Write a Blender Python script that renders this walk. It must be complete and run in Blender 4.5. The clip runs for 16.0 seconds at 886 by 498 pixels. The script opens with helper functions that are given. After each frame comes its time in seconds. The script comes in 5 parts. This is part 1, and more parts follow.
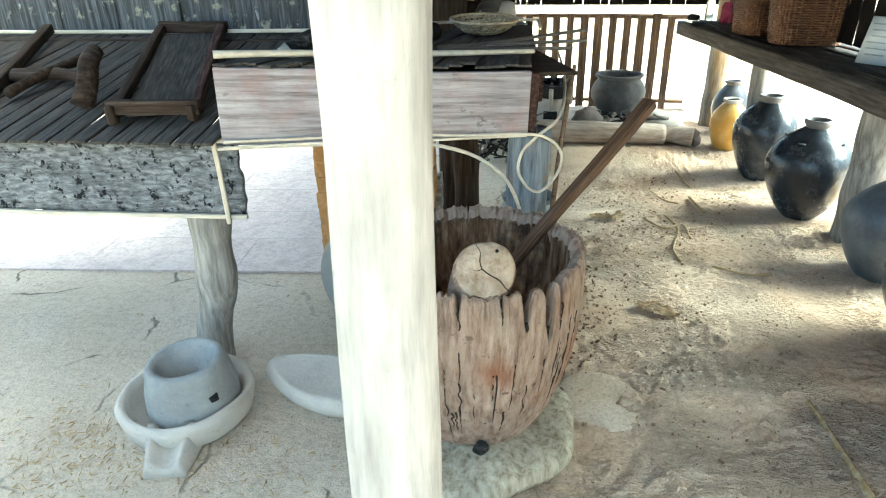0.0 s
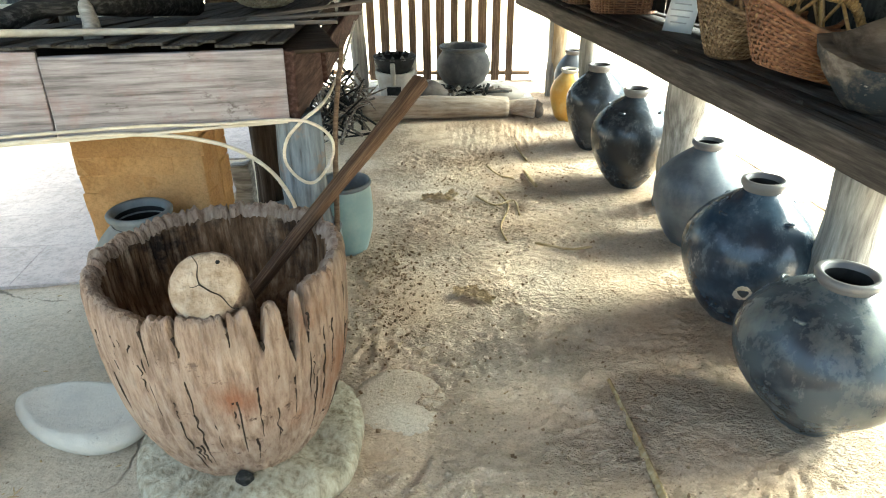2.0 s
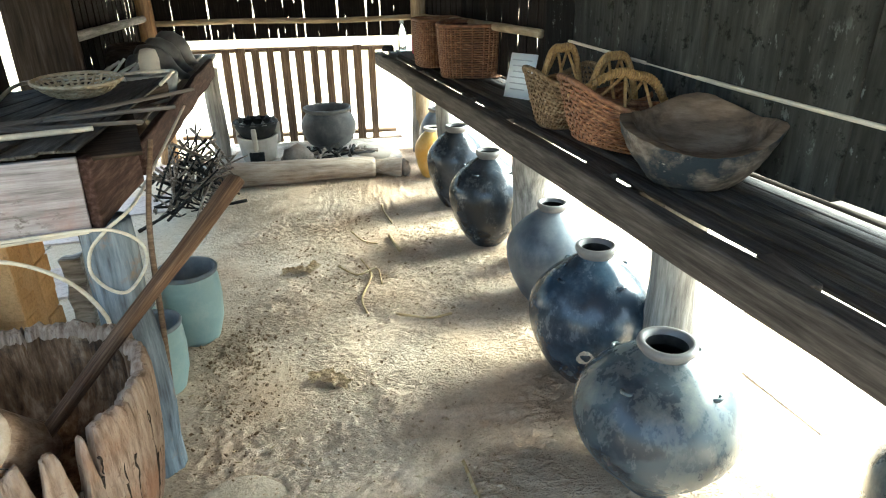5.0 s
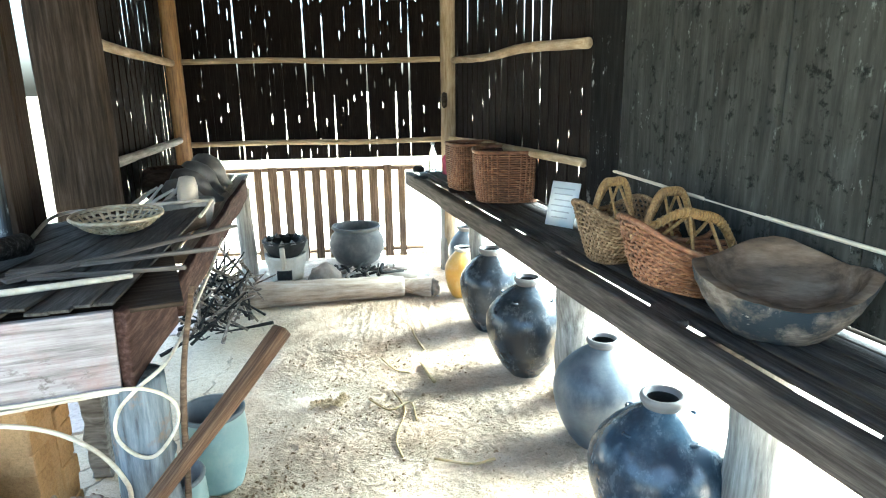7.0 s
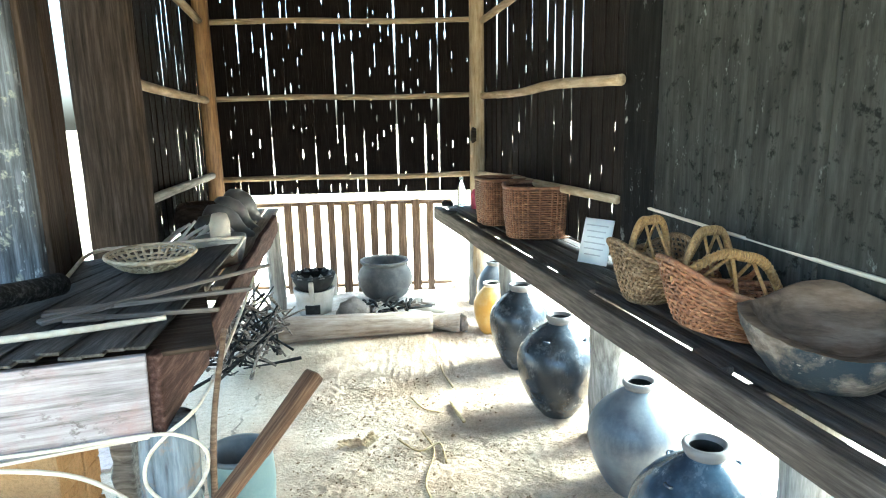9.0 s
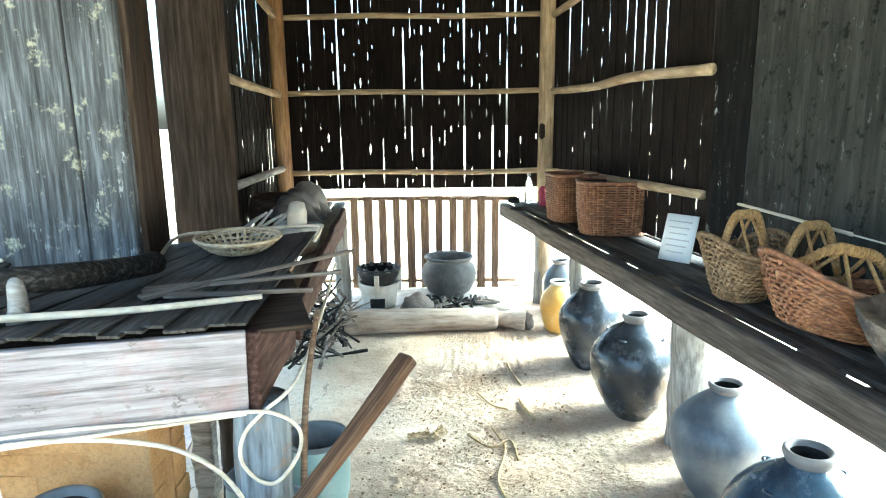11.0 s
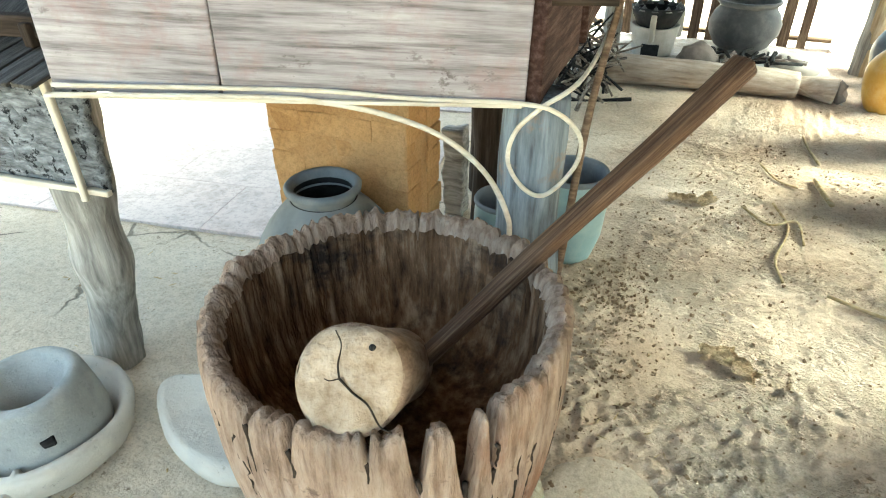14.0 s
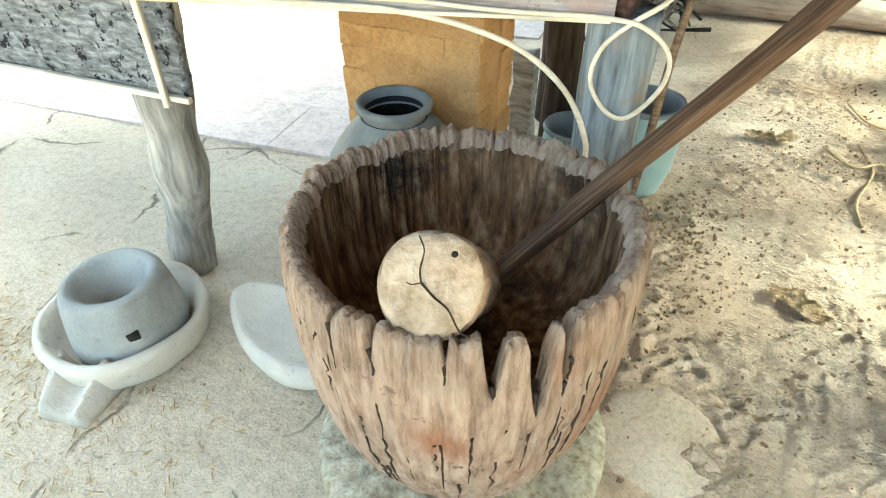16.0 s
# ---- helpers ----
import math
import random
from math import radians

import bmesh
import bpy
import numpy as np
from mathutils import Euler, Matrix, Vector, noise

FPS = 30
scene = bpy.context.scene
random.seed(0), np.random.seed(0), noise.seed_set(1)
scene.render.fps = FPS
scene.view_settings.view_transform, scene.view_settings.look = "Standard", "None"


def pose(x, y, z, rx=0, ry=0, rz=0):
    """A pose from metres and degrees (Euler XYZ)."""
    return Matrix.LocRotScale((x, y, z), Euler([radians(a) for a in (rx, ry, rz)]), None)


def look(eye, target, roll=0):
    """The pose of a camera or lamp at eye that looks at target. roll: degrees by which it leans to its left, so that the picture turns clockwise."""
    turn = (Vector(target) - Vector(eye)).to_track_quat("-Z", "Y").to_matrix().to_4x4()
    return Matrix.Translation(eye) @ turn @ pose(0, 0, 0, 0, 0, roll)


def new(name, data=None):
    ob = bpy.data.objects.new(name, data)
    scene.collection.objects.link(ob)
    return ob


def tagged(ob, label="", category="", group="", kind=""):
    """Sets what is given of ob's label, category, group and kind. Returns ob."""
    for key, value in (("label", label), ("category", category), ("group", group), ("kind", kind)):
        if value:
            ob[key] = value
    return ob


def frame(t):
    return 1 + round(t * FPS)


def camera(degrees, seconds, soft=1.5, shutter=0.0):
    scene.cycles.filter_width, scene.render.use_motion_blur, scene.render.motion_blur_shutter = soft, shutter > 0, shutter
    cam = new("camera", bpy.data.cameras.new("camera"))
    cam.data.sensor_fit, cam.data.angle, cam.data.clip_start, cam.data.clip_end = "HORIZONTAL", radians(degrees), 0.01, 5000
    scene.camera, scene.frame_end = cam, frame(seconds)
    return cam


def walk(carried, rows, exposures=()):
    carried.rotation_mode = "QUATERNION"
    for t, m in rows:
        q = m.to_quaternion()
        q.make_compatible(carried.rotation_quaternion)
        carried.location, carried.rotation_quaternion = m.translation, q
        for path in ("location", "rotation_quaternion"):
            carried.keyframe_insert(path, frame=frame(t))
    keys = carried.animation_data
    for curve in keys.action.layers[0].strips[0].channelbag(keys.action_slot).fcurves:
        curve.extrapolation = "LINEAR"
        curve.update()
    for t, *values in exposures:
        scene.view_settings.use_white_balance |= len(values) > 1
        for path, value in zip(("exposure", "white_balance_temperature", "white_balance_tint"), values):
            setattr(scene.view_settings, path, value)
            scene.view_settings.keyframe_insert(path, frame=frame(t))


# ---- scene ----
cam = camera(69.6, 16.0, soft=1.1)
PATH = [
    (0, (0.401, 0.0, 1.363), (0.009, 1.771, 0.52), -1.0),
    (0.5, (0.492, 0.06, 1.359), (0.125, 1.835, 0.514), -0.8),
    (1, (0.587, 0.14, 1.341), (0.28, 1.919, 0.481), -0.9),
    (1.5, (0.682, 0.195, 1.338), (0.482, 1.975, 0.449), -0.7),
    (2, (0.741, 0.235, 1.337), (0.663, 2.011, 0.42), -0.6),
    (2.5, (0.8, 0.251, 1.344), (0.839, 2.023, 0.418), -0.6),
    (3, (0.825, 0.266, 1.353), (0.957, 2.033, 0.426), -0.4),
    (3.5, (0.861, 0.274, 1.366), (1.054, 2.035, 0.439), -0.4),
    (3.7, (0.884, 0.275, 1.377), (1.095, 2.035, 0.451), -0.4),
    (5.8, (0.952, 0.385, 1.505), (1.189, 2.241, 0.798), -1.1),
    (6, (0.923, 0.405, 1.514), (1.166, 2.269, 0.83), -1.0),
    (6.5, (0.874, 0.494, 1.514), (1.108, 2.391, 0.924), -1.0),
    (7, (0.848, 0.522, 1.527), (1.054, 2.447, 1.024), -0.8),
    (7.5, (0.852, 0.537, 1.553), (1.028, 2.475, 1.095), -0.8),
    (8, (0.841, 0.554, 1.552), (0.998, 2.502, 1.13), -0.8),
    (10.3, (0.766, 0.575, 1.523), (0.832, 2.535, 1.131), -0.9),
    (10.5, (0.746, 0.581, 1.494), (0.785, 2.545, 1.117), -0.5),
    (11, (0.712, 0.599, 1.499), (0.685, 2.559, 1.1), -0.7),
    (11.5, (0.671, 0.687, 1.446), (0.605, 2.627, 0.966), -0.6),
    (12, (0.643, 0.763, 1.4), (0.431, 2.663, 0.812), -0.6),
    (12.5, (0.628, 0.807, 1.342), (0.214, 2.623, 0.613), -0.4),
    (13, (0.597, 0.834, 1.3), (0.066, 2.564, 0.448), -0.1),
    (13.5, (0.577, 0.838, 1.278), (-0.041, 2.472, 0.304), -0.2),
    (14, (0.553, 0.829, 1.251), (-0.109, 2.39, 0.191), -0.2),
    (14.5, (0.532, 0.812, 1.226), (-0.161, 2.312, 0.101), -0.3),
    (15, (0.521, 0.802, 1.214), (-0.204, 2.243, 0.031), -0.4),
    (15.5, (0.522, 0.795, 1.217), (-0.218, 2.199, -0.001), -0.4),
    (16, (0.521, 0.792, 1.224), (-0.231, 2.182, -0.001), -0.4),
]
EXPOSURES = [(0.0, 3.05, 5850, -15), (1.5, 3.08, 6250, -12), (3.5, 2.88, 6400, -11), (6.0, 3.5, 5550, -12), (7.0, 3.95, 5350, -13), (10.5, 4.05, 5350, -14), (11.5, 3.85, 5350, -15), (13.0, 3.42, 5850, -14), (14.0, 3.45, 6300, -15), (16.0, 3.68, 6450, -15)]
walk(cam, [(t, look(eye, target, roll)) for t, eye, target, roll in PATH], EXPOSURES)

# ---- world, sun, exposure ----
world = bpy.data.worlds.new("world")
scene.world = world
world.use_nodes = True
sky = world.node_tree.nodes.new("ShaderNodeTexSky")
sky.sky_type, sky.sun_disc = "NISHITA", False
sky.sun_elevation, sky.sun_rotation = radians(71), radians(68)
sky.dust_density, sky.air_density, sky.ozone_density = 7.0, 0.8, 0.6
background = world.node_tree.nodes["Background"]
background.inputs["Strength"].default_value = 0.15
world.node_tree.links.new(sky.outputs["Color"], background.inputs["Color"])
sun = new("sun", bpy.data.lights.new("sun", "SUN"))
sun.data.energy, sun.data.angle, sun.data.color = 5.0, radians(0.6), (1.0, 0.95, 0.86)
sun.matrix_world = look((3.15, 4.25, 10.0), (0.0, 3.0, 0.0))

# added lamp stands in for daylight below the east wall, over bright pavement
opening = new("east_opening_fill_lamp", bpy.data.lights.new("east_opening_fill_lamp", "AREA"))
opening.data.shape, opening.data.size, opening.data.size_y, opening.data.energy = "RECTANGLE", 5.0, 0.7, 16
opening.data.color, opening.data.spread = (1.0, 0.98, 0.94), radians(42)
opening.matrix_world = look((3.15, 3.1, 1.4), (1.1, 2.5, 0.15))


# ---- mesh helpers ----
def thing(name, at=(0, 0, 0), label="", category="", group="", kind="", turn=0):
    ob = new(name)
    ob.matrix_world = pose(*at, 0, 0, turn)
    return tagged(ob, label, category, group, kind)


def part(name, bm, material, parent=None, label="", m=None, smooth=True):
    me = bpy.data.meshes.new(name)
    bm.to_mesh(me)
    bm.free()
    me.materials.append(material)
    if smooth:
        me.polygons.foreach_set("use_smooth", [True] * len(me.polygons))
    ob = new(name, me)
    if parent:
        ob.parent = parent
    if m is not None:
        ob.matrix_basis = m
    return tagged(ob, label)


def wobble(bm, amount, scale, seed=0, stretch=(1, 1, 1)):
    """Uneven, hand-made surfaces: pushes the vertices about with smooth noise."""
    off = Vector((seed * 7.3, seed * 3.1, seed * 5.7))
    for v in bm.verts:
        p = Vector((v.co.x * stretch[0], v.co.y * stretch[1], v.co.z * stretch[2])) * scale + off
        v.co += noise.noise_vector(p) * amount
    return bm


def block(sx, sy, sz, cuts=(1, 1, 1), bevel=0.0, rough=0.0, scale=6, seed=0, stretch=(1, 1, 1)):
    """A box about the origin, cut into cells, with rounded edges and uneven faces."""
    bm = bmesh.new()
    bmesh.ops.create_cube(bm, size=1)
    for axis, n in enumerate(cuts):
        for k in range(1, n):
            no = Vector([float(i == axis) for i in range(3)])
            bmesh.ops.bisect_plane(bm, geom=bm.verts[:] + bm.edges[:] + bm.faces[:], plane_co=no * (k / n - 0.5), plane_no=no)
    bmesh.ops.scale(bm, vec=(sx, sy, sz), verts=bm.verts)
    if bevel:
        sharp = [e for e in bm.edges if len(e.link_faces) == 2 and e.calc_face_angle(0) > 0.8]
        bmesh.ops.bevel(bm, geom=sharp, offset=bevel, segments=2, affect="EDGES", profile=0.6)
    if rough:
        wobble(bm, rough, scale, seed, stretch)
    return bm


def lathe(profile, seg=40, rough=0.0, scale=5, seed=0):
    """Turns (radius, height) pairs round the z axis."""
    bm = bmesh.new()
    rings = []
    for r, z in profile:
        if r < 1e-4:
            rings.append([bm.verts.new((0, 0, z))])
        else:
            rings.append([bm.verts.new((r * math.cos(2 * math.pi * i / seg), r * math.sin(2 * math.pi * i / seg), z)) for i in range(seg)])
    for a, b in zip(rings, rings[1:]):
        for i in range(seg):
            j = (i + 1) % seg
            if len(a) == 1:
                bm.faces.new((a[0], b[j], b[i]))
            elif len(b) == 1:
                bm.faces.new((a[i], a[j], b[0]))
            else:
                bm.faces.new((a[i], a[j], b[j], b[i]))
    bmesh.ops.recalc_face_normals(bm, faces=bm.faces)
    if rough:
        wobble(bm, rough, scale, seed)
    return bm


def smooth_line(points, steps=8):
    """A Catmull-Rom line through the points."""
    p = [Vector(q) for q in points]
    p = [2 * p[0] - p[1], *p, 2 * p[-1] - p[-2]]
    out = []
    for a, b, c, d in zip(p, p[1:], p[2:], p[3:]):
        for k in range(steps):
            t = k / steps
            out.append(0.5 * (2 * b + (c - a) * t + (2 * a - 5 * b + 4 * c - d) * t * t + (3 * b - a - 3 * c + d) * t ** 3))
    return out + [p[-2]]


def tube(points, radius, seg=10, steps=8, rough=0.0, scale=8, seed=0, into=None, flat=1.0):
    """A round rod along a smooth line; radius is a number or one for each end."""
    line = smooth_line(points, steps)
    r0, r1 = radius if isinstance(radius, tuple) else (radius, radius)
    bm = into or bmesh.new()
    rings, n = [], len(line)
    side = None
    first = len(bm.verts)
    for i, q in enumerate(line):
        way = (line[min(i + 1, n - 1)] - line[max(i - 1, 0)]).normalized()
        if side is None:
            side = way.orthogonal().normalized()
        side = (side - way * side.dot(way)).normalized()
        up = way.cross(side)
        r = r0 + (r1 - r0) * i / (n - 1)
        if rough:
            r *= 1 + rough * noise.noise(q * scale + Vector((seed * 3.7, 0, 0)))
        ring = []
        for k in range(seg):
            a = 2 * math.pi * k / seg
            rr = r * (1 + (rough * 0.6 * noise.noise(Vector((k * 1.7, seed * 2.1, i * 0.25)))if rough else 0))
            ring.append(bm.verts.new(q + side * math.cos(a) * rr + up * math.sin(a) * rr * flat))
        rings.append(ring)
    for a, b in zip(rings, rings[1:]):
        for k in range(seg):
            bm.faces.new((a[k], a[(k + 1) % seg], b[(k + 1) % seg], b[k]))
    bm.faces.new(rings[0][::-1])
    bm.faces.new(rings[-1])
    return bm


def along(a, b, up=(0, 0, 1)):
    """The pose of a piece whose x runs from a to b, centred between them; also its length."""
    a, b = Vector(a), Vector(b)
    x = (b - a).normalized()
    y = Vector(up).cross(x).normalized()
    z = x.cross(y)
    m = Matrix((x, y, z)).transposed().to_4x4()
    m.translation = (a + b) / 2
    return m, (b - a).length


def weave(surface, nu, nv, wu, wv, lift, thick=0.0015, closed=True, sub=4, skew=0.0):
    """Flat strips that go over and under one another on surface(u, v), with gaps between them."""
    bm = bmesh.new()

    def frame_at(u, v):
        e = 1e-3
        p = Vector(surface(u, v))
        du = (Vector(surface(u + e, v)) - Vector(surface(u - e, v)))
        dv = (Vector(surface(u, min(v + e, 1))) - Vector(surface(u, max(v - e, 0))))
        n = du.cross(dv)
        return p, du.normalized(), dv.normalized(), (n.normalized() if n.length else Vector((0, 0, 1)))

    def strip(rows):
        last = None
        for c, s, n, w in rows:
            ring = [bm.verts.new(c + s * w + n * thick), bm.verts.new(c - s * w + n * thick),
                    bm.verts.new(c - s * w - n * thick), bm.verts.new(c + s * w - n * thick)]
            if last:
                for k in range(4):
                    bm.faces.new((last[k], last[(k + 1) % 4], ring[(k + 1) % 4], ring[k]))
            last = ring

    for j in range(nv):
        v = (j + 0.5) / nv
        rows = []
        steps = nu * sub
        for i in range(steps + 1):
            u = i / steps
            p, su, sv, n = frame_at(u + skew * v, v)
            rows.append((p + n * lift * math.sin(math.pi * (u * nu + j)) + sv * 0.0015 * noise.noise(Vector((u * 20, j, 0))), sv, n, wv * (0.8 + 0.3 * noise.noise(Vector((j * 2.3, u * 6, 1))))))
        strip(rows)
    for i in range(nu):
        u = (i + (0.5 if closed else 0.5)) / nu
        rows = []
        steps = nv * max(2, sub // 2)
        for j in range(steps + 1):
            v = j / steps
            p, su, sv, n = frame_at(u + skew * v, v)
            rows.append((p - n * lift * math.sin(math.pi * (i + 0.5 + v * nv - 0.5)) * 0.8, su, n, wu))
        strip(rows)
    return bm


# ---- materials ----
def shader(name, rough=0.8, metal=0.0):
    ma = bpy.data.materials.new(name)
    ma.use_nodes = True
    nt = ma.node_tree
    b = nt.nodes["Principled BSDF"]
    b.inputs["Roughness"].default_value, b.inputs["Metallic"].default_value = rough, metal
    b.inputs["Specular IOR Level"].default_value = 0.5 if rough < 0.6 else 0.12
    return ma, nt, b


def noisy(nt, stretch=(1, 1, 1), scale=10, detail=6, rough=0.6, coord="Object", shift=True):
    """Noise in the object's own space, shifted from piece to piece."""
    tc = nt.nodes.new("ShaderNodeTexCoord")
    mp = nt.nodes.new("ShaderNodeMapping")
    mp.inputs["Scale"].default_value = stretch
    nt.links.new(tc.outputs[coord], mp.inputs["Vector"])
    if shift:
        info = nt.nodes.new("ShaderNodeObjectInfo")
        mul = nt.nodes.new("ShaderNodeMath")
        mul.operation, mul.inputs[1].default_value = "MULTIPLY", 40
        nt.links.new(info.outputs["Random"], mul.inputs[0])
        nt.links.new(mul.outputs[0], mp.inputs["Location"])
    n = nt.nodes.new("ShaderNodeTexNoise")
    n.inputs["Scale"].default_value, n.inputs["Detail"].default_value, n.inputs["Roughness"].default_value = scale, detail, rough
    nt.links.new(mp.outputs[0], n.inputs["Vector"])
    return n.outputs["Fac"]


def ramp(nt, fac, stops):
    r = nt.nodes.new("ShaderNodeValToRGB")
    while len(r.color_ramp.elements) < len(stops):
        r.color_ramp.elements.new(0.5)
    for e, (p, c) in zip(r.color_ramp.elements, stops):
        e.position, e.color = p, (*c, 1) if not isinstance(c, (int, float)) else (c, c, c, 1)
    nt.links.new(fac, r.inputs[0])
    return r.outputs["Color"]


def blend(nt, fac, a, b, how="MIX"):
    m = nt.nodes.new("ShaderNodeMix")
    m.data_type, m.blend_type = "RGBA", how
    for sock, val in ((m.inputs[0], fac), (m.inputs[6], a), (m.inputs[7], b)):
        if isinstance(val, (int, float)):
            sock.default_value = val
        elif isinstance(val, tuple):
            sock.default_value = (*val, 1)
        else:
            nt.links.new(val, sock)
    return m.outputs[2]


def bump(nt, b, height, strength=0.5, distance=0.01):
    n = nt.nodes.new("ShaderNodeBump")
    n.inputs["Strength"].default_value, n.inputs["Distance"].default_value = strength, distance
    nt.links.new(height, n.inputs["Height"])
    nt.links.new(n.outputs[0], b.inputs["Normal"])


def wood(name, dark, mid, light, grain=(2, 30, 30), rough=0.85, stain=None, stain_at=(0.55, 0.7), stain_scale=6, relief=0.6, dist=0.006, flecks=None, spots=()):
    """Weathered wood: fine grain along x, broad blotches, and stains of another colour."""
    ma, nt, b = shader(name, rough)
    g = noisy(nt, grain, 4, 8, 0.65)
    c = ramp(nt, g, [(0.3, dark), (0.5, mid), (0.68, light)])
    blot = noisy(nt, (1, 1.5, 1.5), 5, 4)
    c = blend(nt, 0.55, c, ramp(nt, blot, [(0.3, 0.45), (0.65, 1.0)]), "MULTIPLY")
    if stain:
        s = noisy(nt, (1, 1, 1), stain_scale, 8, 0.7)
        c = blend(nt, ramp(nt, s, [(stain_at[0], 0.0), (stain_at[1], 1.0)]), c, stain)
    if flecks:
        f = noisy(nt, (0.5, 1, 1), 26, 5, 0.75)
        where = ramp(nt, noisy(nt, (1, 1, 1), 3.5, 3), [(0.45, 0.0), (0.6, 1.0)])
        c = blend(nt, blend(nt, 1.0, ramp(nt, f, [(0.6, 0.0), (0.66, 1.0)]), where, "MULTIPLY"), c, flecks)
    for centre, radius, tint in spots:
        c = blend(nt, near(nt, centre, radius), c, tint)
    nt.links.new(c, b.inputs["Base Color"])
    bump(nt, b, g, relief, dist)
    return ma


def near(nt, centre, radius):
    """A ragged patch round a point of the object, 1 in its middle."""
    tc = nt.nodes.new("ShaderNodeTexCoord")
    d = nt.nodes.new("ShaderNodeVectorMath")
    d.operation, d.inputs[1].default_value = "DISTANCE", centre
    nt.links.new(tc.outputs["Object"], d.inputs[0])
    r = nt.nodes.new("ShaderNodeMath")
    r.operation, r.inputs[1].default_value = "DIVIDE", radius
    nt.links.new(d.outputs["Value"], r.inputs[0])
    w = nt.nodes.new("ShaderNodeMath")
    w.operation, w.inputs[1].default_value = "MULTIPLY_ADD", 0.9
    nt.links.new(noisy(nt, (1, 1, 0.4), 26, 6, 0.7), w.inputs[0])
    nt.links.new(r.outputs[0], w.inputs[2])
    return ramp(nt, w.outputs[0], [(0.55, 0.75), (1.3, 0.0)])


def trodden(name):
    """The shed's floor: scuffed sandy earth, turning to smooth grey clay with thin cracks towards the west."""
    ma, nt, b = shader(name, 0.95)
    tc = nt.nodes.new("ShaderNodeTexCoord")
    sep = nt.nodes.new("ShaderNodeSeparateXYZ")
    nt.links.new(tc.outputs["Object"], sep.inputs[0])
    side = nt.nodes.new("ShaderNodeMath")
    side.operation, side.inputs[1].default_value = "MULTIPLY_ADD", 0.9
    nt.links.new(noisy(nt, scale=2.2, detail=5, shift=False), side.inputs[0])
    nt.links.new(sep.outputs["X"], side.inputs[2])
    sandy = ramp(nt, side.outputs[0], [(0.3, 0.0), (0.75, 1.0)])
    broad = noisy(nt, scale=1.6, detail=6, shift=False)
    fine = noisy(nt, scale=34, detail=8, rough=0.72, shift=False)
    grit = noisy(nt, scale=130, detail=5, rough=0.8, shift=False)
    sand = ramp(nt, broad, [(0.3, (0.46, 0.32, 0.21)), (0.5, (0.6, 0.46, 0.33)), (0.68, (0.7, 0.57, 0.435))])
    grey = ramp(nt, broad, [(0.3, (0.53, 0.435, 0.32)), (0.5, (0.61, 0.515, 0.39)), (0.7, (0.68, 0.59, 0.465))])
    c = blend(nt, sandy, grey, sand)
    c = blend(nt, 0.45, c, ramp(nt, fine, [(0.3, 0.4), (0.55, 1.0)]), "MULTIPLY")
    c = blend(nt, 0.4, c, ramp(nt, grit, [(0.36, 0.25), (0.5, 1.0)]), "MULTIPLY")
    # dark litter specks in loose patches
    speck = ramp(nt, noisy(nt, scale=58, detail=3, rough=0.6, shift=False), [(0.6, 0.0), (0.66, 1.0)])
    patch = ramp(nt, noisy(nt, scale=2.7, detail=5, rough=0.7, shift=False), [(0.5, 0.0), (0.62, 0.8)])
    c = blend(nt, blend(nt, 1.0, speck, patch, "MULTIPLY"), c, (0.13, 0.085, 0.05))
    # drying cracks
    warp = nt.nodes.new("ShaderNodeVectorMath")
    warp.operation = "MULTIPLY_ADD"
    warp.inputs[1].default_value = (0.35, 0.35, 0)
    nz = nt.nodes.new("ShaderNodeTexNoise")
    nz.inputs["Scale"].default_value, nz.inputs["Detail"].default_value = 3.0, 6
    nt.links.new(tc.outputs["Object"], nz.inputs["Vector"])
    nt.links.new(nz.outputs["Color"], warp.inputs[0])
    nt.links.new(tc.outputs["Object"], warp.inputs[2])
    vo = nt.nodes.new("ShaderNodeTexVoronoi")
    vo.feature = "DISTANCE_TO_EDGE"
    vo.inputs["Scale"].default_value = 1.5
    nt.links.new(warp.outputs[0], vo.inputs["Vector"])
    crack = ramp(nt, vo.outputs["Distance"], [(0.004, 0.0), (0.012, 1.0)])
    some = ramp(nt, noisy(nt, scale=3.4, detail=3, shift=False), [(0.47, 1.0), (0.56, 0.0)])
    crack = blend(nt, blend(nt, 1.0, some, sandy, "LIGHTEN"), crack, (1, 1, 1), "LIGHTEN")
    c = blend(nt, 0.6, c, crack, "MULTIPLY")
    nt.links.new(c, b.inputs["Base Color"])
    # relief: scuffed ridges on the sand, fine grain on the clay
    ridge = ramp(nt, noisy(nt, (1, 1.7, 1), 27, 5, 0.6, shift=False), [(0.38, 1.0), (0.5, 0.0), (0.62, 1.0)])
    where = ramp(nt, noisy(nt, scale=3.1, detail=4, shift=False), [(0.42, 0.0), (0.6, 1.0)])
    ridge = blend(nt, blend(nt, 1.0, where, sandy, "MULTIPLY"), (0.6, 0.6, 0.6), ridge)
    h = blend(nt, 0.45, ridge, fine)
    h = blend(nt, 0.3, h, crack, "MULTIPLY")
    bump(nt, b, h, 1.0, 0.026)
    return ma


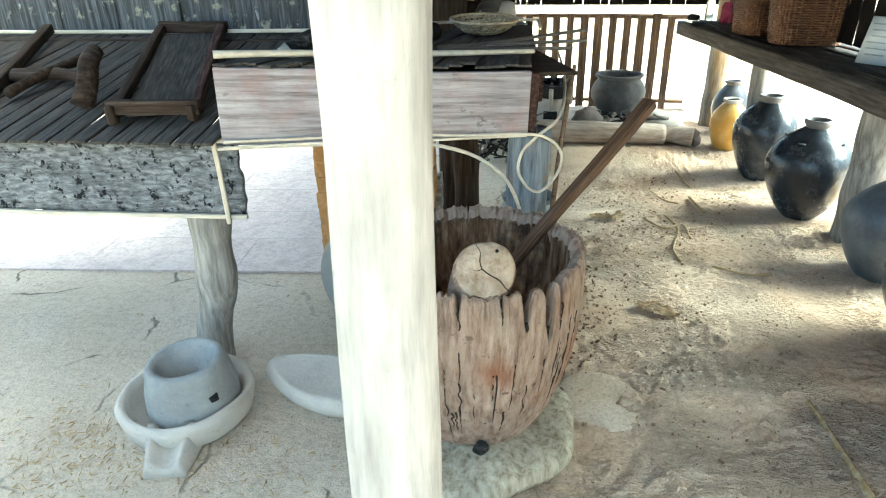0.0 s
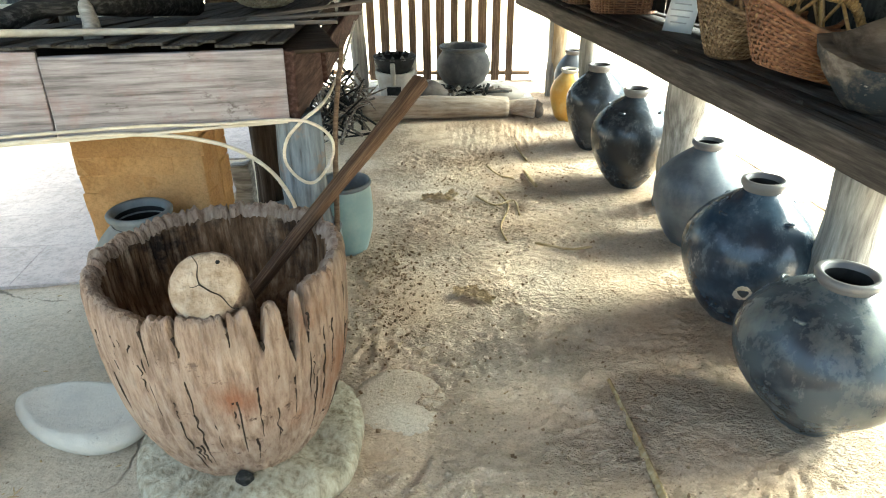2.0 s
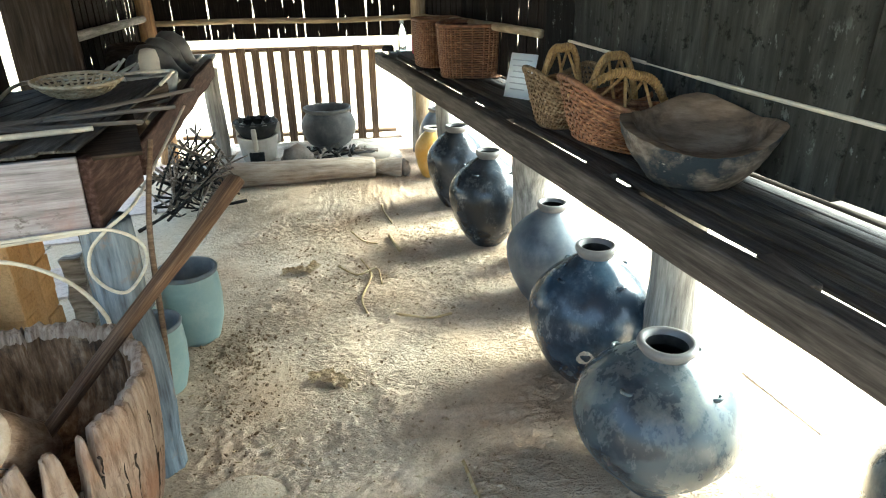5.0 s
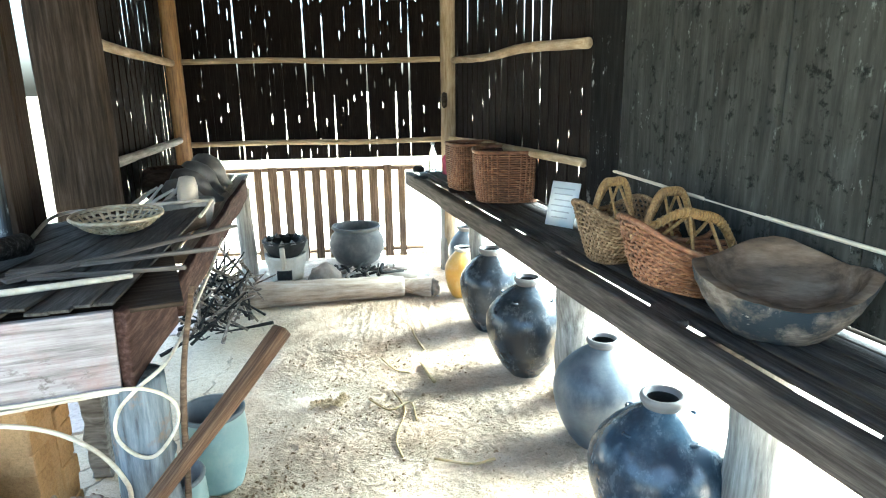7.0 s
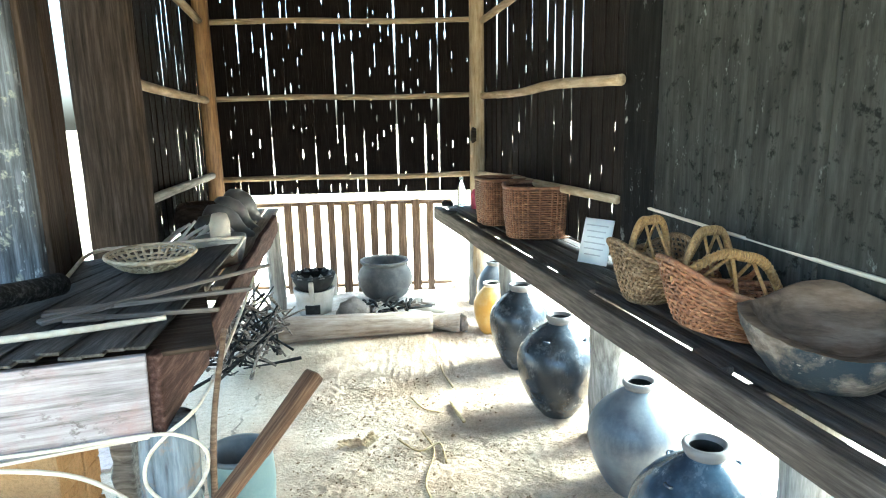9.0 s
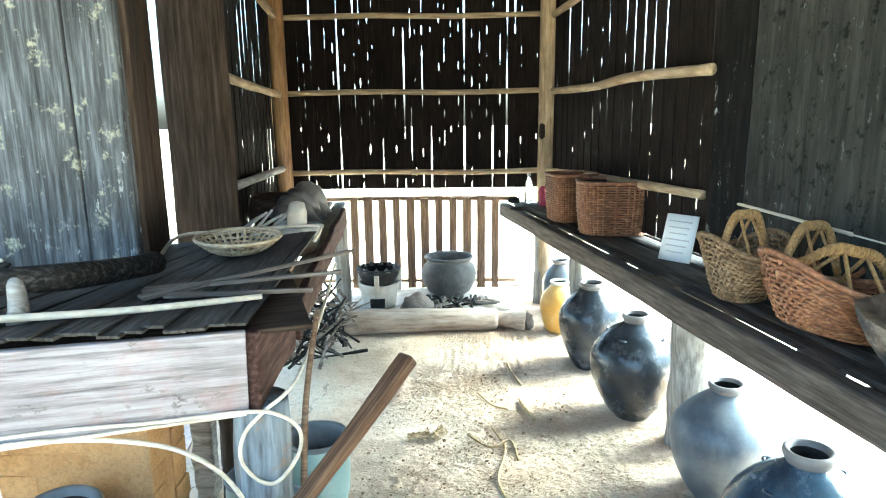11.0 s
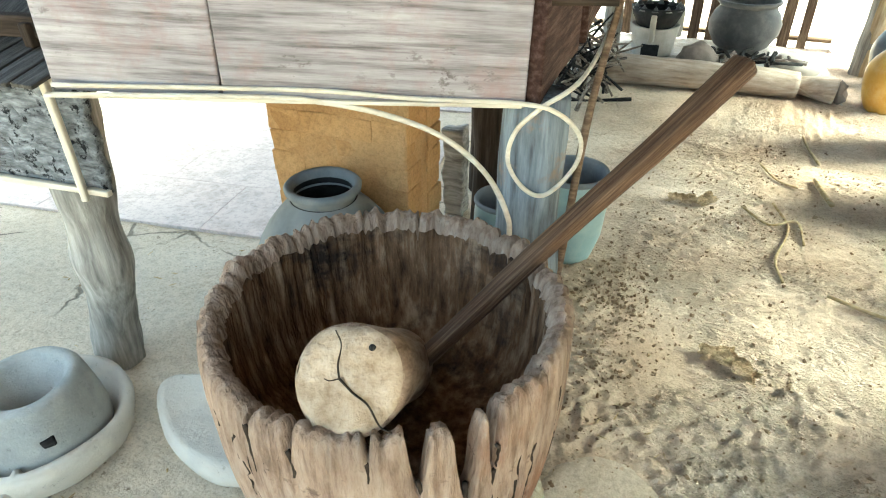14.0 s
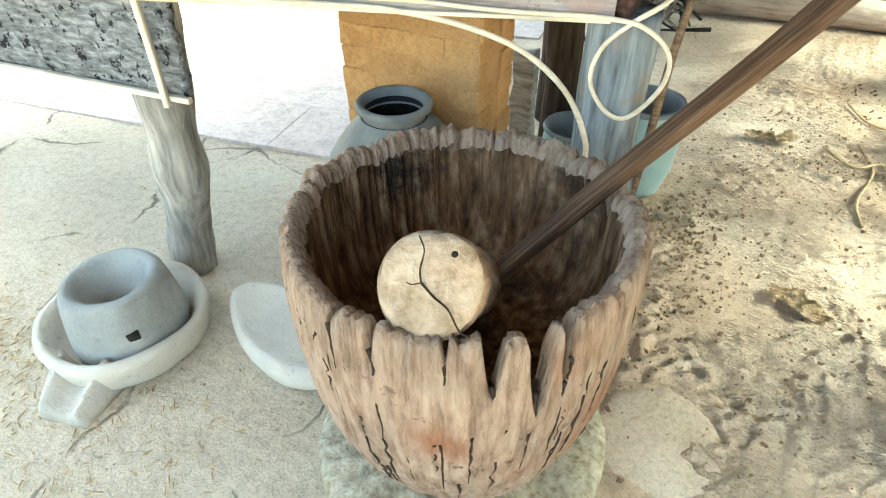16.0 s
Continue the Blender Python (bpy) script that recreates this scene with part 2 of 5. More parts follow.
def earth(name, low, mid, high, scale=3.0, relief=0.7, dist=0.02, rough=0.95):
    """Bare earth or masonry: broad tone and grit."""
    ma, nt, b = shader(name, rough)
    broad = noisy(nt, (1, 1, 1), scale * 0.45, 5, 0.6, shift=False)
    fine = noisy(nt, (1, 1, 1), scale * 14, 8, 0.7, shift=False)
    c = ramp(nt, broad, [(0.3, low), (0.5, mid), (0.68, high)])
    c = blend(nt, 0.5, c, ramp(nt, fine, [(0.28, 0.35), (0.55, 1.0)]), "MULTIPLY")
    grit = noisy(nt, (1, 1, 1), scale * 45, 5, 0.8, shift=False)
    c = blend(nt, 0.34, c, ramp(nt, grit, [(0.36, 0.25), (0.5, 1.0)]), "MULTIPLY")
    h = nt.nodes.new("ShaderNodeMath")
    h.operation, h.inputs[1].default_value = "MULTIPLY_ADD", 1.0
    mid_n = noisy(nt, (1, 1, 1), scale * 5, 6, 0.65, shift=False)
    half = nt.nodes.new("ShaderNodeMath")
    half.operation, half.inputs[1].default_value = "MULTIPLY", 0.5
    nt.links.new(mid_n, half.inputs[0])
    nt.links.new(fine, h.inputs[0])
    nt.links.new(half.outputs[0], h.inputs[2])
    height = h.outputs[0]
    nt.links.new(c, b.inputs["Base Color"])
    bump(nt, b, height, relief, dist)
    return ma


def clay(name, base, blotch, dust, gloss=0.35, blotch_at=(0.45, 0.65), dust_amount=0.5, scale=5, pits=0.12):
    """Glazed or bare pottery with blotches and dry dust."""
    ma, nt, b = shader(name, gloss)
    n1 = noisy(nt, (1, 1, 1.4), scale, 6, 0.6)
    n2 = noisy(nt, (1, 1, 0.6), scale * 2.3, 8, 0.75)
    n3 = noisy(nt, (1, 1, 1), 70 if pits < 0.5 else 38, 4 if pits < 0.5 else 7, 0.6 if pits < 0.5 else 0.75)
    c = blend(nt, ramp(nt, n1, [(blotch_at[0], 0.0), (blotch_at[1], 1.0)]), base, blotch)
    if pits > 0.5:
        c = blend(nt, 1.0, c, ramp(nt, n3, [(0.28, 0.5), (0.4, 1.0)]), "MULTIPLY")
    dusty = ramp(nt, n2, [(0.48, 0.0), (0.75, dust_amount)])
    c = blend(nt, dusty, c, dust)
    nt.links.new(c, b.inputs["Base Color"])
    r = nt.nodes.new("ShaderNodeMath")
    r.operation = "MULTIPLY_ADD"
    r.inputs[1].default_value, r.inputs[2].default_value = 0.45, gloss * 0.85
    sep = nt.nodes.new("ShaderNodeRGBToBW")
    nt.links.new(dusty, sep.inputs[0])
    nt.links.new(sep.outputs[0], r.inputs[0])
    nt.links.new(r.outputs[0], b.inputs["Roughness"])
    bump(nt, b, n3, pits, 0.004 + 0.01 * pits)
    return ma


M_EARTH = trodden("packed_earth")
M_CRUMB = earth("loose_earth", (0.18, 0.11, 0.06), (0.30, 0.20, 0.12), (0.42, 0.31, 0.2), 8)
M_GROUND = earth("outside_ground", (0.22, 0.18, 0.13), (0.32, 0.27, 0.2), (0.42, 0.37, 0.3), 0.6)
M_PAVER = earth("pale_paver", (0.52, 0.44, 0.395), (0.56, 0.48, 0.435), (0.59, 0.515, 0.47), 1.2, 0.2, 0.004)
M_CEMENT = earth("cement_patch", (0.46, 0.36, 0.25), (0.57, 0.46, 0.35), (0.64, 0.55, 0.43), 6, 0.6, 0.012)
M_ASH = earth("ash", (0.25, 0.23, 0.2), (0.45, 0.42, 0.38), (0.7, 0.68, 0.64), 9, 0.6, 0.01)
M_GREYWOOD = wood("grey_board", (0.13, 0.115, 0.115), (0.33, 0.3, 0.31), (0.45, 0.42, 0.43), (1.2, 22, 22), stain=(0.28, 0.18, 0.17), stain_at=(0.52, 0.75), flecks=(0.12, 0.1, 0.095))
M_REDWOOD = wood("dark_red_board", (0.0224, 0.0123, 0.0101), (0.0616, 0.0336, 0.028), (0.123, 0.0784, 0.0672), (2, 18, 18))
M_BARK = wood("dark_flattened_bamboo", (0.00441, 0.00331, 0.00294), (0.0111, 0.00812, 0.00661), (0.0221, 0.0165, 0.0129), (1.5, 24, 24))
M_PANEL = wood("old_dark_plank", (0.018, 0.018, 0.0165), (0.036, 0.036, 0.0325), (0.06, 0.061, 0.055), (0.8, 7, 7), stain=(0.008, 0.008, 0.0075), stain_at=(0.56, 0.64), stain_scale=18, flecks=(0.16, 0.17, 0.165))
M_STUD = wood("pitted_black_plank", (0.003, 0.003, 0.003), (0.008, 0.0075, 0.007), (0.016, 0.015, 0.014), (1, 14, 14), flecks=(0.3, 0.3, 0.29))
M_PAINTED = wood("plank_with_old_paint", (0.02, 0.02, 0.02), (0.075, 0.08, 0.085), (0.17, 0.185, 0.2), (1, 16, 16), stain=(0.26, 0.26, 0.2), stain_at=(0.58, 0.66), stain_scale=13, flecks=(0.34, 0.36, 0.36))
M_POLEWOOD = wood("peeled_pole", (0.30, 0.20, 0.10), (0.48, 0.36, 0.22), (0.62, 0.5, 0.34), (1.5, 14, 14), 0.6)
M_ORANGEPOLE = wood("varnished_pole", (0.16, 0.08, 0.03), (0.36, 0.2, 0.08), (0.5, 0.3, 0.13), (1.2, 16, 16), 0.5, relief=0.3)
M_WHITEPOST = wood("pale_post", (0.36, 0.345, 0.32), (0.52, 0.505, 0.48), (0.64, 0.625, 0.6), (1.0, 9, 9), 0.7, flecks=(0.3, 0.29, 0.28))
M_SLAT = wood("brown_slat", (0.085, 0.051, 0.034), (0.17, 0.111, 0.0723), (0.289, 0.204, 0.136), (1.5, 24, 24), 0.7)
M_TABLE = wood("weathered_table_plank", (0.017, 0.0145, 0.013), (0.046, 0.039, 0.034), (0.095, 0.083, 0.073), (1.2, 26, 26), 0.65)
M_BEAM = wood("grey_beam", (0.0287, 0.0239, 0.0201), (0.0765, 0.0644, 0.055), (0.134, 0.117, 0.103), (1.2, 20, 20), 0.75)
M_LEG = wood("weathered_leg", (0.15, 0.14, 0.125), (0.32, 0.3, 0.27), (0.48, 0.455, 0.415), (1.0, 14, 14), 0.85)
M_BLUELEG = wood("blue_stained_post", (0.06, 0.0638, 0.0713), (0.18, 0.21, 0.24), (0.3, 0.345, 0.383), (1.0, 10, 10), 0.8, stain=(0.25, 0.18, 0.13), stain_at=(0.6, 0.7), stain_scale=5)
M_DARKPOST = wood("dark_post", (0.014, 0.0098, 0.007), (0.042, 0.0294, 0.021), (0.084, 0.063, 0.049), (1.0, 14, 14))
M_MORTAR = wood("mortar_wood", (0.19, 0.125, 0.088), (0.41, 0.295, 0.22), (0.52, 0.405, 0.315), (13, 13, 2.6), 0.92, stain=(0.3, 0.16, 0.1), stain_at=(0.56, 0.74), stain_scale=3.6, relief=1.0, dist=0.02, flecks=(0.07, 0.045, 0.035), spots=(((0.1, -0.26, 0.42), 0.13, (0.27, 0.1, 0.045)), ((0.27, -0.03, 0.38), 0.2, (0.31, 0.15, 0.085))))
# worn, stained wood, darkened further for the shade deep in the hollow
M_MORTAR_IN = wood("shaded_mortar_hollow_wood", (0.035, 0.018, 0.009), (0.19, 0.108, 0.058), (0.4, 0.275, 0.18), (9, 9, 2.0), 0.9, stain=(0.03, 0.022, 0.018), stain_at=(0.52, 0.66), stain_scale=6, relief=1.0, dist=0.015)
M_STUMP = wood("split_base", (0.2, 0.16, 0.1), (0.42, 0.36, 0.26), (0.56, 0.5, 0.38), (14, 14, 3), 0.95, relief=1.0, dist=0.012)
M_ENDGRAIN = wood("end_grain", (0.3, 0.215, 0.135), (0.48, 0.375, 0.27), (0.58, 0.48, 0.37), (9, 9, 9), 0.95, stain=(0.2, 0.12, 0.06), stain_at=(0.62, 0.72), stain_scale=18, relief=1.0, dist=0.01)
M_PESTLE = wood("pestle_pole", (0.0375, 0.0195, 0.0112), (0.0975, 0.0562, 0.0338), (0.188, 0.12, 0.075), (1.5, 40, 40), 0.6)
M_LOG = wood("bleached_log", (0.24, 0.175, 0.125), (0.43, 0.345, 0.27), (0.56, 0.475, 0.39), (1.0, 10, 10), 0.85)
M_TWIG = wood("dry_twig", (0.06, 0.045, 0.035), (0.2, 0.16, 0.13), (0.46, 0.42, 0.37), (2, 20, 20))
M_CHAR = wood("charred_stick", (0.006, 0.006, 0.006), (0.02, 0.019, 0.018), (0.08, 0.075, 0.07), (2, 20, 20))
M_CANE = wood("pale_cane", (0.52, 0.44, 0.33), (0.64, 0.57, 0.45), (0.74, 0.68, 0.57), (1.5, 20, 20), 0.5, relief=0.2)
M_BAMBOO = wood("split_bamboo", (0.12, 0.1, 0.08), (0.24, 0.21, 0.17), (0.38, 0.34, 0.28), (1.0, 26, 26), 0.6)
M_SPATULA = wood("dark_worn_wood", (0.06, 0.048, 0.04), (0.14, 0.118, 0.1), (0.25, 0.222, 0.195), (1.0, 26, 26), 0.7)
M_BARKMAT = wood("bark_mat", (0.07, 0.072, 0.075), (0.21, 0.22, 0.232), (0.4, 0.42, 0.44), (6, 22, 22), 0.95, relief=1.0, dist=0.014, stain=(0.018, 0.019, 0.021), stain_at=(0.55, 0.6), stain_scale=34)
M_SHEET = wood("bark_sheet", (0.0195, 0.0175, 0.0156), (0.0546, 0.0488, 0.0429), (0.106, 0.0976, 0.0896), (2, 24, 24), 0.7)
M_WICKER = wood("red_brown_wicker", (0.075, 0.03, 0.013), (0.2, 0.08, 0.033), (0.35, 0.19, 0.095), (6, 20, 20), 0.55)
M_WICKER_TAN = wood("tan_wicker", (0.09, 0.055, 0.03), (0.22, 0.145, 0.08), (0.4, 0.3, 0.19), (6, 20, 20), 0.6)
M_STRAW = wood("straw", (0.33, 0.245, 0.145), (0.5, 0.405, 0.27), (0.62, 0.53, 0.39), (6, 20, 20), 0.6)
M_HANDLE = wood("bound_handle", (0.17, 0.088, 0.03), (0.37, 0.215, 0.075), (0.5, 0.33, 0.14), (6, 20, 20), 0.5)
M_JAR = clay("blue_black_glaze", (0.016, 0.025, 0.04), (0.04, 0.068, 0.1), (0.15, 0.195, 0.235), 0.22)
M_JAR_PALE = clay("grey_blue_glaze", (0.0638, 0.0765, 0.0935), (0.119, 0.136, 0.153), (0.221, 0.23, 0.23), 0.38)
M_JAR_DARK = clay("black_brown_glaze", (0.016, 0.019, 0.024), (0.036, 0.046, 0.06), (0.11, 0.125, 0.135), 0.22)
M_JAR_BAND = clay("grey_green_glaze", (0.06, 0.075, 0.085), (0.02, 0.026, 0.036), (0.26, 0.25, 0.2), 0.3, (0.5, 0.6))
M_JAR_RIM = clay("worn_rim", (0.16, 0.15, 0.145), (0.1, 0.09, 0.09), (0.24, 0.21, 0.18), 0.5)
M_JAR_YELLOW = clay("yellow_glaze", (0.5, 0.27, 0.04), (0.6, 0.38, 0.1), (0.6, 0.5, 0.3), 0.4)
M_CELADON = clay("celadon_glaze", (0.24, 0.33, 0.31), (0.32, 0.4, 0.36), (0.45, 0.45, 0.38), 0.4)
M_GREYPOT = clay("grey_earthenware", (0.2, 0.215, 0.22), (0.13, 0.14, 0.145), (0.32, 0.31, 0.29), 0.7)
M_IRONPOT = clay("sooty_pot", (0.08, 0.08, 0.08), (0.144, 0.14, 0.136), (0.224, 0.208, 0.192), 0.6)
# soot black, which also paints the shade inside the jars and the clay pot
M_SOOT_SHADE = clay("soot_and_shade", (0.012, 0.012, 0.012), (0.03, 0.03, 0.03), (0.08, 0.08, 0.075), 0.7)
M_STOVE = clay("whitewashed_clay", (0.5, 0.46, 0.4), (0.4, 0.36, 0.3), (0.25, 0.22, 0.19), 0.8)
M_QUERN = clay("grey_stone", (0.27, 0.275, 0.265), (0.37, 0.375, 0.355), (0.45, 0.425, 0.37), 0.85, pits=0.7)
M_STONE = clay("pale_stone", (0.56, 0.51, 0.43), (0.46, 0.42, 0.36), (0.62, 0.56, 0.46), 0.85, pits=0.7)
M_ROCK = clay("brown_rock", (0.24, 0.2, 0.17), (0.14, 0.12, 0.1), (0.36, 0.31, 0.26), 0.9, pits=0.7)
M_TROUGH = wood("old_trough", (0.05, 0.042, 0.035), (0.13, 0.108, 0.088), (0.24, 0.205, 0.17), (1.6, 8, 8), 0.85, stain=(0.022, 0.028, 0.034), stain_at=(0.46, 0.56), stain_scale=4, flecks=(0.33, 0.3, 0.26))
M_TROUGH_IN = wood("trough_hollow_wood", (0.05, 0.036, 0.025), (0.125, 0.09, 0.064), (0.21, 0.16, 0.118), (1.4, 6, 6), 0.9)
M_BRICK = earth("tan_brick", (0.42, 0.225, 0.09), (0.52, 0.3, 0.13), (0.6, 0.38, 0.19), 5, 0.4, 0.006)
M_MORTARJOINT = earth("mud_joint", (0.42, 0.23, 0.095), (0.5, 0.29, 0.13), (0.57, 0.36, 0.18), 8, 0.5, 0.006)
M_CLOD = earth("dry_mud_clod", (0.46, 0.32, 0.17), (0.58, 0.43, 0.26), (0.68, 0.54, 0.37), 9)
M_GOURD = clay("dark_gourd", (0.085, 0.08, 0.075), (0.15, 0.145, 0.135), (0.2, 0.19, 0.175), 0.55)
M_PAPER, nt_, b_ = shader("paper_card", 0.6)
b_.inputs["Base Color"].default_value = (0.72, 0.75, 0.76, 1)
M_PRINT, nt_, b_ = shader("grey_print", 0.7)
b_.inputs["Base Color"].default_value = (0.45, 0.48, 0.5, 1)
M_PLASTIC, nt_, b_ = shader("clear_plastic", 0.08)
b_.inputs["Base Color"].default_value, b_.inputs["Transmission Weight"].default_value = (0.85, 0.93, 0.95, 1), 0.9
M_PINK, nt_, b_ = shader("pink_cloth", 0.9)
nt_.links.new(ramp(nt_, noisy(nt_, scale=30), [(0.3, (0.3, 0.04, 0.09)), (0.7, (0.5, 0.1, 0.18))]), b_.inputs["Base Color"])
M_WHITECLOTH, nt_, b_ = shader("white_sacking", 0.9)
nt_.links.new(ramp(nt_, noisy(nt_, scale=20), [(0.3, (0.5, 0.5, 0.48)), (0.7, (0.75, 0.75, 0.73))]), b_.inputs["Base Color"])
M_THATCH = wood("roof_thatch", (0.05, 0.04, 0.03), (0.14, 0.11, 0.08), (0.22, 0.18, 0.13), (2, 20, 20), 0.95)
M_LEAF = wood("dry_leaf", (0.3, 0.2, 0.09), (0.48, 0.35, 0.18), (0.62, 0.5, 0.32), (4, 12, 12), 0.8)

# ---- ground, floor, roof ----
def grid(xs, ys, height):
    bm = bmesh.new()
    rows = [[bm.verts.new((x, y, height(x, y))) for x in xs] for y in ys]
    for a, b in zip(rows, rows[1:]):
        for i in range(len(xs) - 1):
            bm.faces.new((a[i], a[i + 1], b[i + 1], b[i]))
    return bm


def steps(a, b, step):
    n = round((b - a) / step)
    return [a + (b - a) * i / n for i in range(n + 1)]


def sheet(x0, x1, y0, y1, step, height):
    return grid(steps(x0, x1, step), steps(y0, y1, step), height)


def earth_height(x, y):
    p = Vector((x, y, 0))
    h = 0.006 * noise.noise(p * 2.2) + 0.004 * noise.noise(p * 9)
    loose = min(1.0, max(0.0, (x + 0.55 * noise.noise(p * 1.9) - 0.2) * 3))
    if loose > 0 and x < 2.2:
        q = p + noise.noise_vector(p * 5) * 0.05
        patch = min(1.0, max(0.0, 1.3 * noise.noise(p * 2.6 + Vector((4, 1, 0))) + 0.75))
        ridge = 1 - abs(noise.noise(Vector((q.x * 15, q.y * 24, 1)))) * 2.4
        h += loose * patch * (0.013 * max(0.0, ridge) ** 2 + 0.005 * noise.noise(q * 33) + 0.006 * noise.noise(q * 64))
    return h


tagged(part("ground", sheet(-150, 150, -150, 150, 30, lambda x, y: -0.06), M_GROUND), "pale open ground round the shed", "ground", kind="structure")
floor = tagged(part("floor", grid(steps(-3.4, 0.1, 0.05)[:-1] + steps(0.1, 1.75, 0.0085) + steps(1.75, 3.0, 0.05)[1:], steps(-2.2, 0.9, 0.06)[:-1] + steps(0.9, 4.2, 0.0085) + steps(4.2, 6.2, 0.05)[1:], earth_height), M_EARTH), "trodden tan earth floor with crumbs and scuffs", "floor", kind="structure")
pavement = thing("pavement", (0, 0, 0), "pale sunlit concrete pavers with thin joints", "pavement", kind="structure")
tagged(part("cement_patch", wobble(lathe([(0, 0.007), (0.1, 0.007), (0.125, 0.006), (0.15, 0.001), (0.17, -0.012)], 40), 0.012, 6, 3), M_CEMENT, None, m=pose(0.53, 1.78, 0.002)), "round worn cement patch in the earth floor", "cement patch", kind="structure")

# unseen roof, added and sized to block sky and sun from above
roof = thing("ceiling", (0, 0, 0), "unseen dark thatched roof that keeps sky light off the shed", "roof", kind="structure")
for name, a, b in (("roof_slope", (-1.5, 2.75), (0.3, 3.3)), ("roof_slope", (0.3, 3.3), (2.65, 2.62))):
    m, ln = along((a[0], 2.6, a[1]), (b[0], 2.6, b[1]))
    part(name, block(ln, 7.1, 0.12, (6, 8, 1), 0, 0.02, 4), M_THATCH, roof, m=m)


# ---- walls ----
def bark_wall(name, a, b, z0, z1, label, seed, strip=0.055, slits=0.34):
    """A wall of flattened bamboo whose strips part in slits and pinholes; light shows through the gaps."""
    a, b = Vector((*a, 0)), Vector((*b, 0))
    d = (b - a).normalized()
    length = (b - a).length
    n = max(4, round(length / strip))
    wall = thing(name, (a.x, a.y, z0), label, "wall", kind="structure")
    rng = random.Random(seed)
    edges = [0.0]
    for i in range(n - 1):
        edges.append((i + 1) * length / n + rng.uniform(-0.012, 0.012))
    edges.append(length)
    style = [rng.random() for _ in range(n + 1)]
    rows = round((z1 - z0) / 0.022)

    def gap(i, z):
        if i in (0, n):
            return -0.002
        s = style[i]
        slow = noise.noise(Vector((i * 9.1, z * 1.6, seed)))
        quick = noise.noise(Vector((i * 5.3, z * 11, seed + 3)))
        g = 0.0
        if s < slits:
            g = (slow + 0.1) * 0.04 if slow > -0.05 else 0
        if s < 0.95 and quick > 0.1 and slow > -0.3:
            g = max(g, (quick - 0.08) * 0.03)
        return min(g, 0.017) - 0.0025

    up = Vector((0, 0, 1))
    nrm = d.cross(up)
    m = Matrix((up, d, up.cross(d))).transposed().to_4x4()
    for i in range(n):
        bm = bmesh.new()
        last = None
        lift = 0.006 * (i % 2)
        for k in range(rows + 1):
            z = (z1 - z0) * k / rows
            l = edges[i] + gap(i, z) / 2 + 0.0012 * noise.noise(Vector((i, z * 30, 1)))
            r = edges[i + 1] - gap(i + 1, z) / 2 + 0.0012 * noise.noise(Vector((i, z * 30, 2)))
            bow = 0.004 * noise.noise(Vector((i * 3, z * 1.2, 7)))
            ring = [bm.verts.new((z, l, lift + bow)), bm.verts.new((z, r, lift + bow)), bm.verts.new((z, r, lift + bow - 0.007)), bm.verts.new((z, l, lift + bow - 0.007))]
            if last:
                for q in range(4):
                    bm.faces.new((last[q], ring[q], ring[(q + 1) % 4], last[(q + 1) % 4]))
            else:
                bm.faces.new(ring)
            last = ring
        bm.faces.new(last[::-1])
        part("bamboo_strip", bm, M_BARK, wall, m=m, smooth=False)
    return wall


def plank_wall(name, a, b, z0, z1, widths, material, label, seed, thick=0.035, gap=0.004, ragged=0.02):
    """Upright planks side by side with worn edges and narrow joints."""
    a, b = Vector((*a, 0)), Vector((*b, 0))
    d = (b - a).normalized()
    wall = thing(name, (a.x, a.y, z0), label, "wall", kind="structure")
    rng = random.Random(seed)
    up = Vector((0, 0, 1))
    m = Matrix((up, d, up.cross(d))).transposed().to_4x4()
    s, k = 0.0, 0
    while s < (b - a).length - 0.02:
        w = min(widths[k % len(widths)], (b - a).length - s)
        low = rng.uniform(0, ragged)
        h = z1 - z0 - low
        bm = block(h, w - gap, thick, (10, 2, 1), 0.004, 0.004, 5, seed + k, (0.4, 1, 1))
        part("plank", bm, material, wall, m=Matrix.Translation(d * (s + w / 2) + up * (low + h / 2) + up.cross(d) * rng.uniform(-0.006, 0.006)) @ m)
        s += w
        k += 1
    return wall


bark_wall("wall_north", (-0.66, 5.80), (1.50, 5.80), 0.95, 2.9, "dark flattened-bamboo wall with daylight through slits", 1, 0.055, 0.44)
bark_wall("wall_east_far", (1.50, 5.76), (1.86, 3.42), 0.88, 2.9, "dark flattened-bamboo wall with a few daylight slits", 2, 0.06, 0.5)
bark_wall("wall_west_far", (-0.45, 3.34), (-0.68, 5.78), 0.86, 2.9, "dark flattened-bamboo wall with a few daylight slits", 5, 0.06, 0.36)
plank_wall("wall_east_near", (1.945, 3.26), (2.52, -0.6), 0.87, 2.85, (0.34, 0.27, 0.31), M_PANEL, "old dark upright planks with grey stains", 3, gap=0.008)
plank_wall("wall_west_near", (-3.3, 2.62), (-0.26, 2.55), 0.9, 2.85, (0.31, 0.26, 0.29), M_PAINTED, "dark upright planks with flaking pale paint", 4, 0.05)
# side face lies in shade; the dark wood colour carries that shade
plank_wall("wall_west_return", (-0.262, 2.56), (-0.41, 3.02), 1.02, 2.85, (0.26, 0.24), M_DARKPOST, "planks turning the corner of the wall, coloured dark for shade", 6, 0.05)


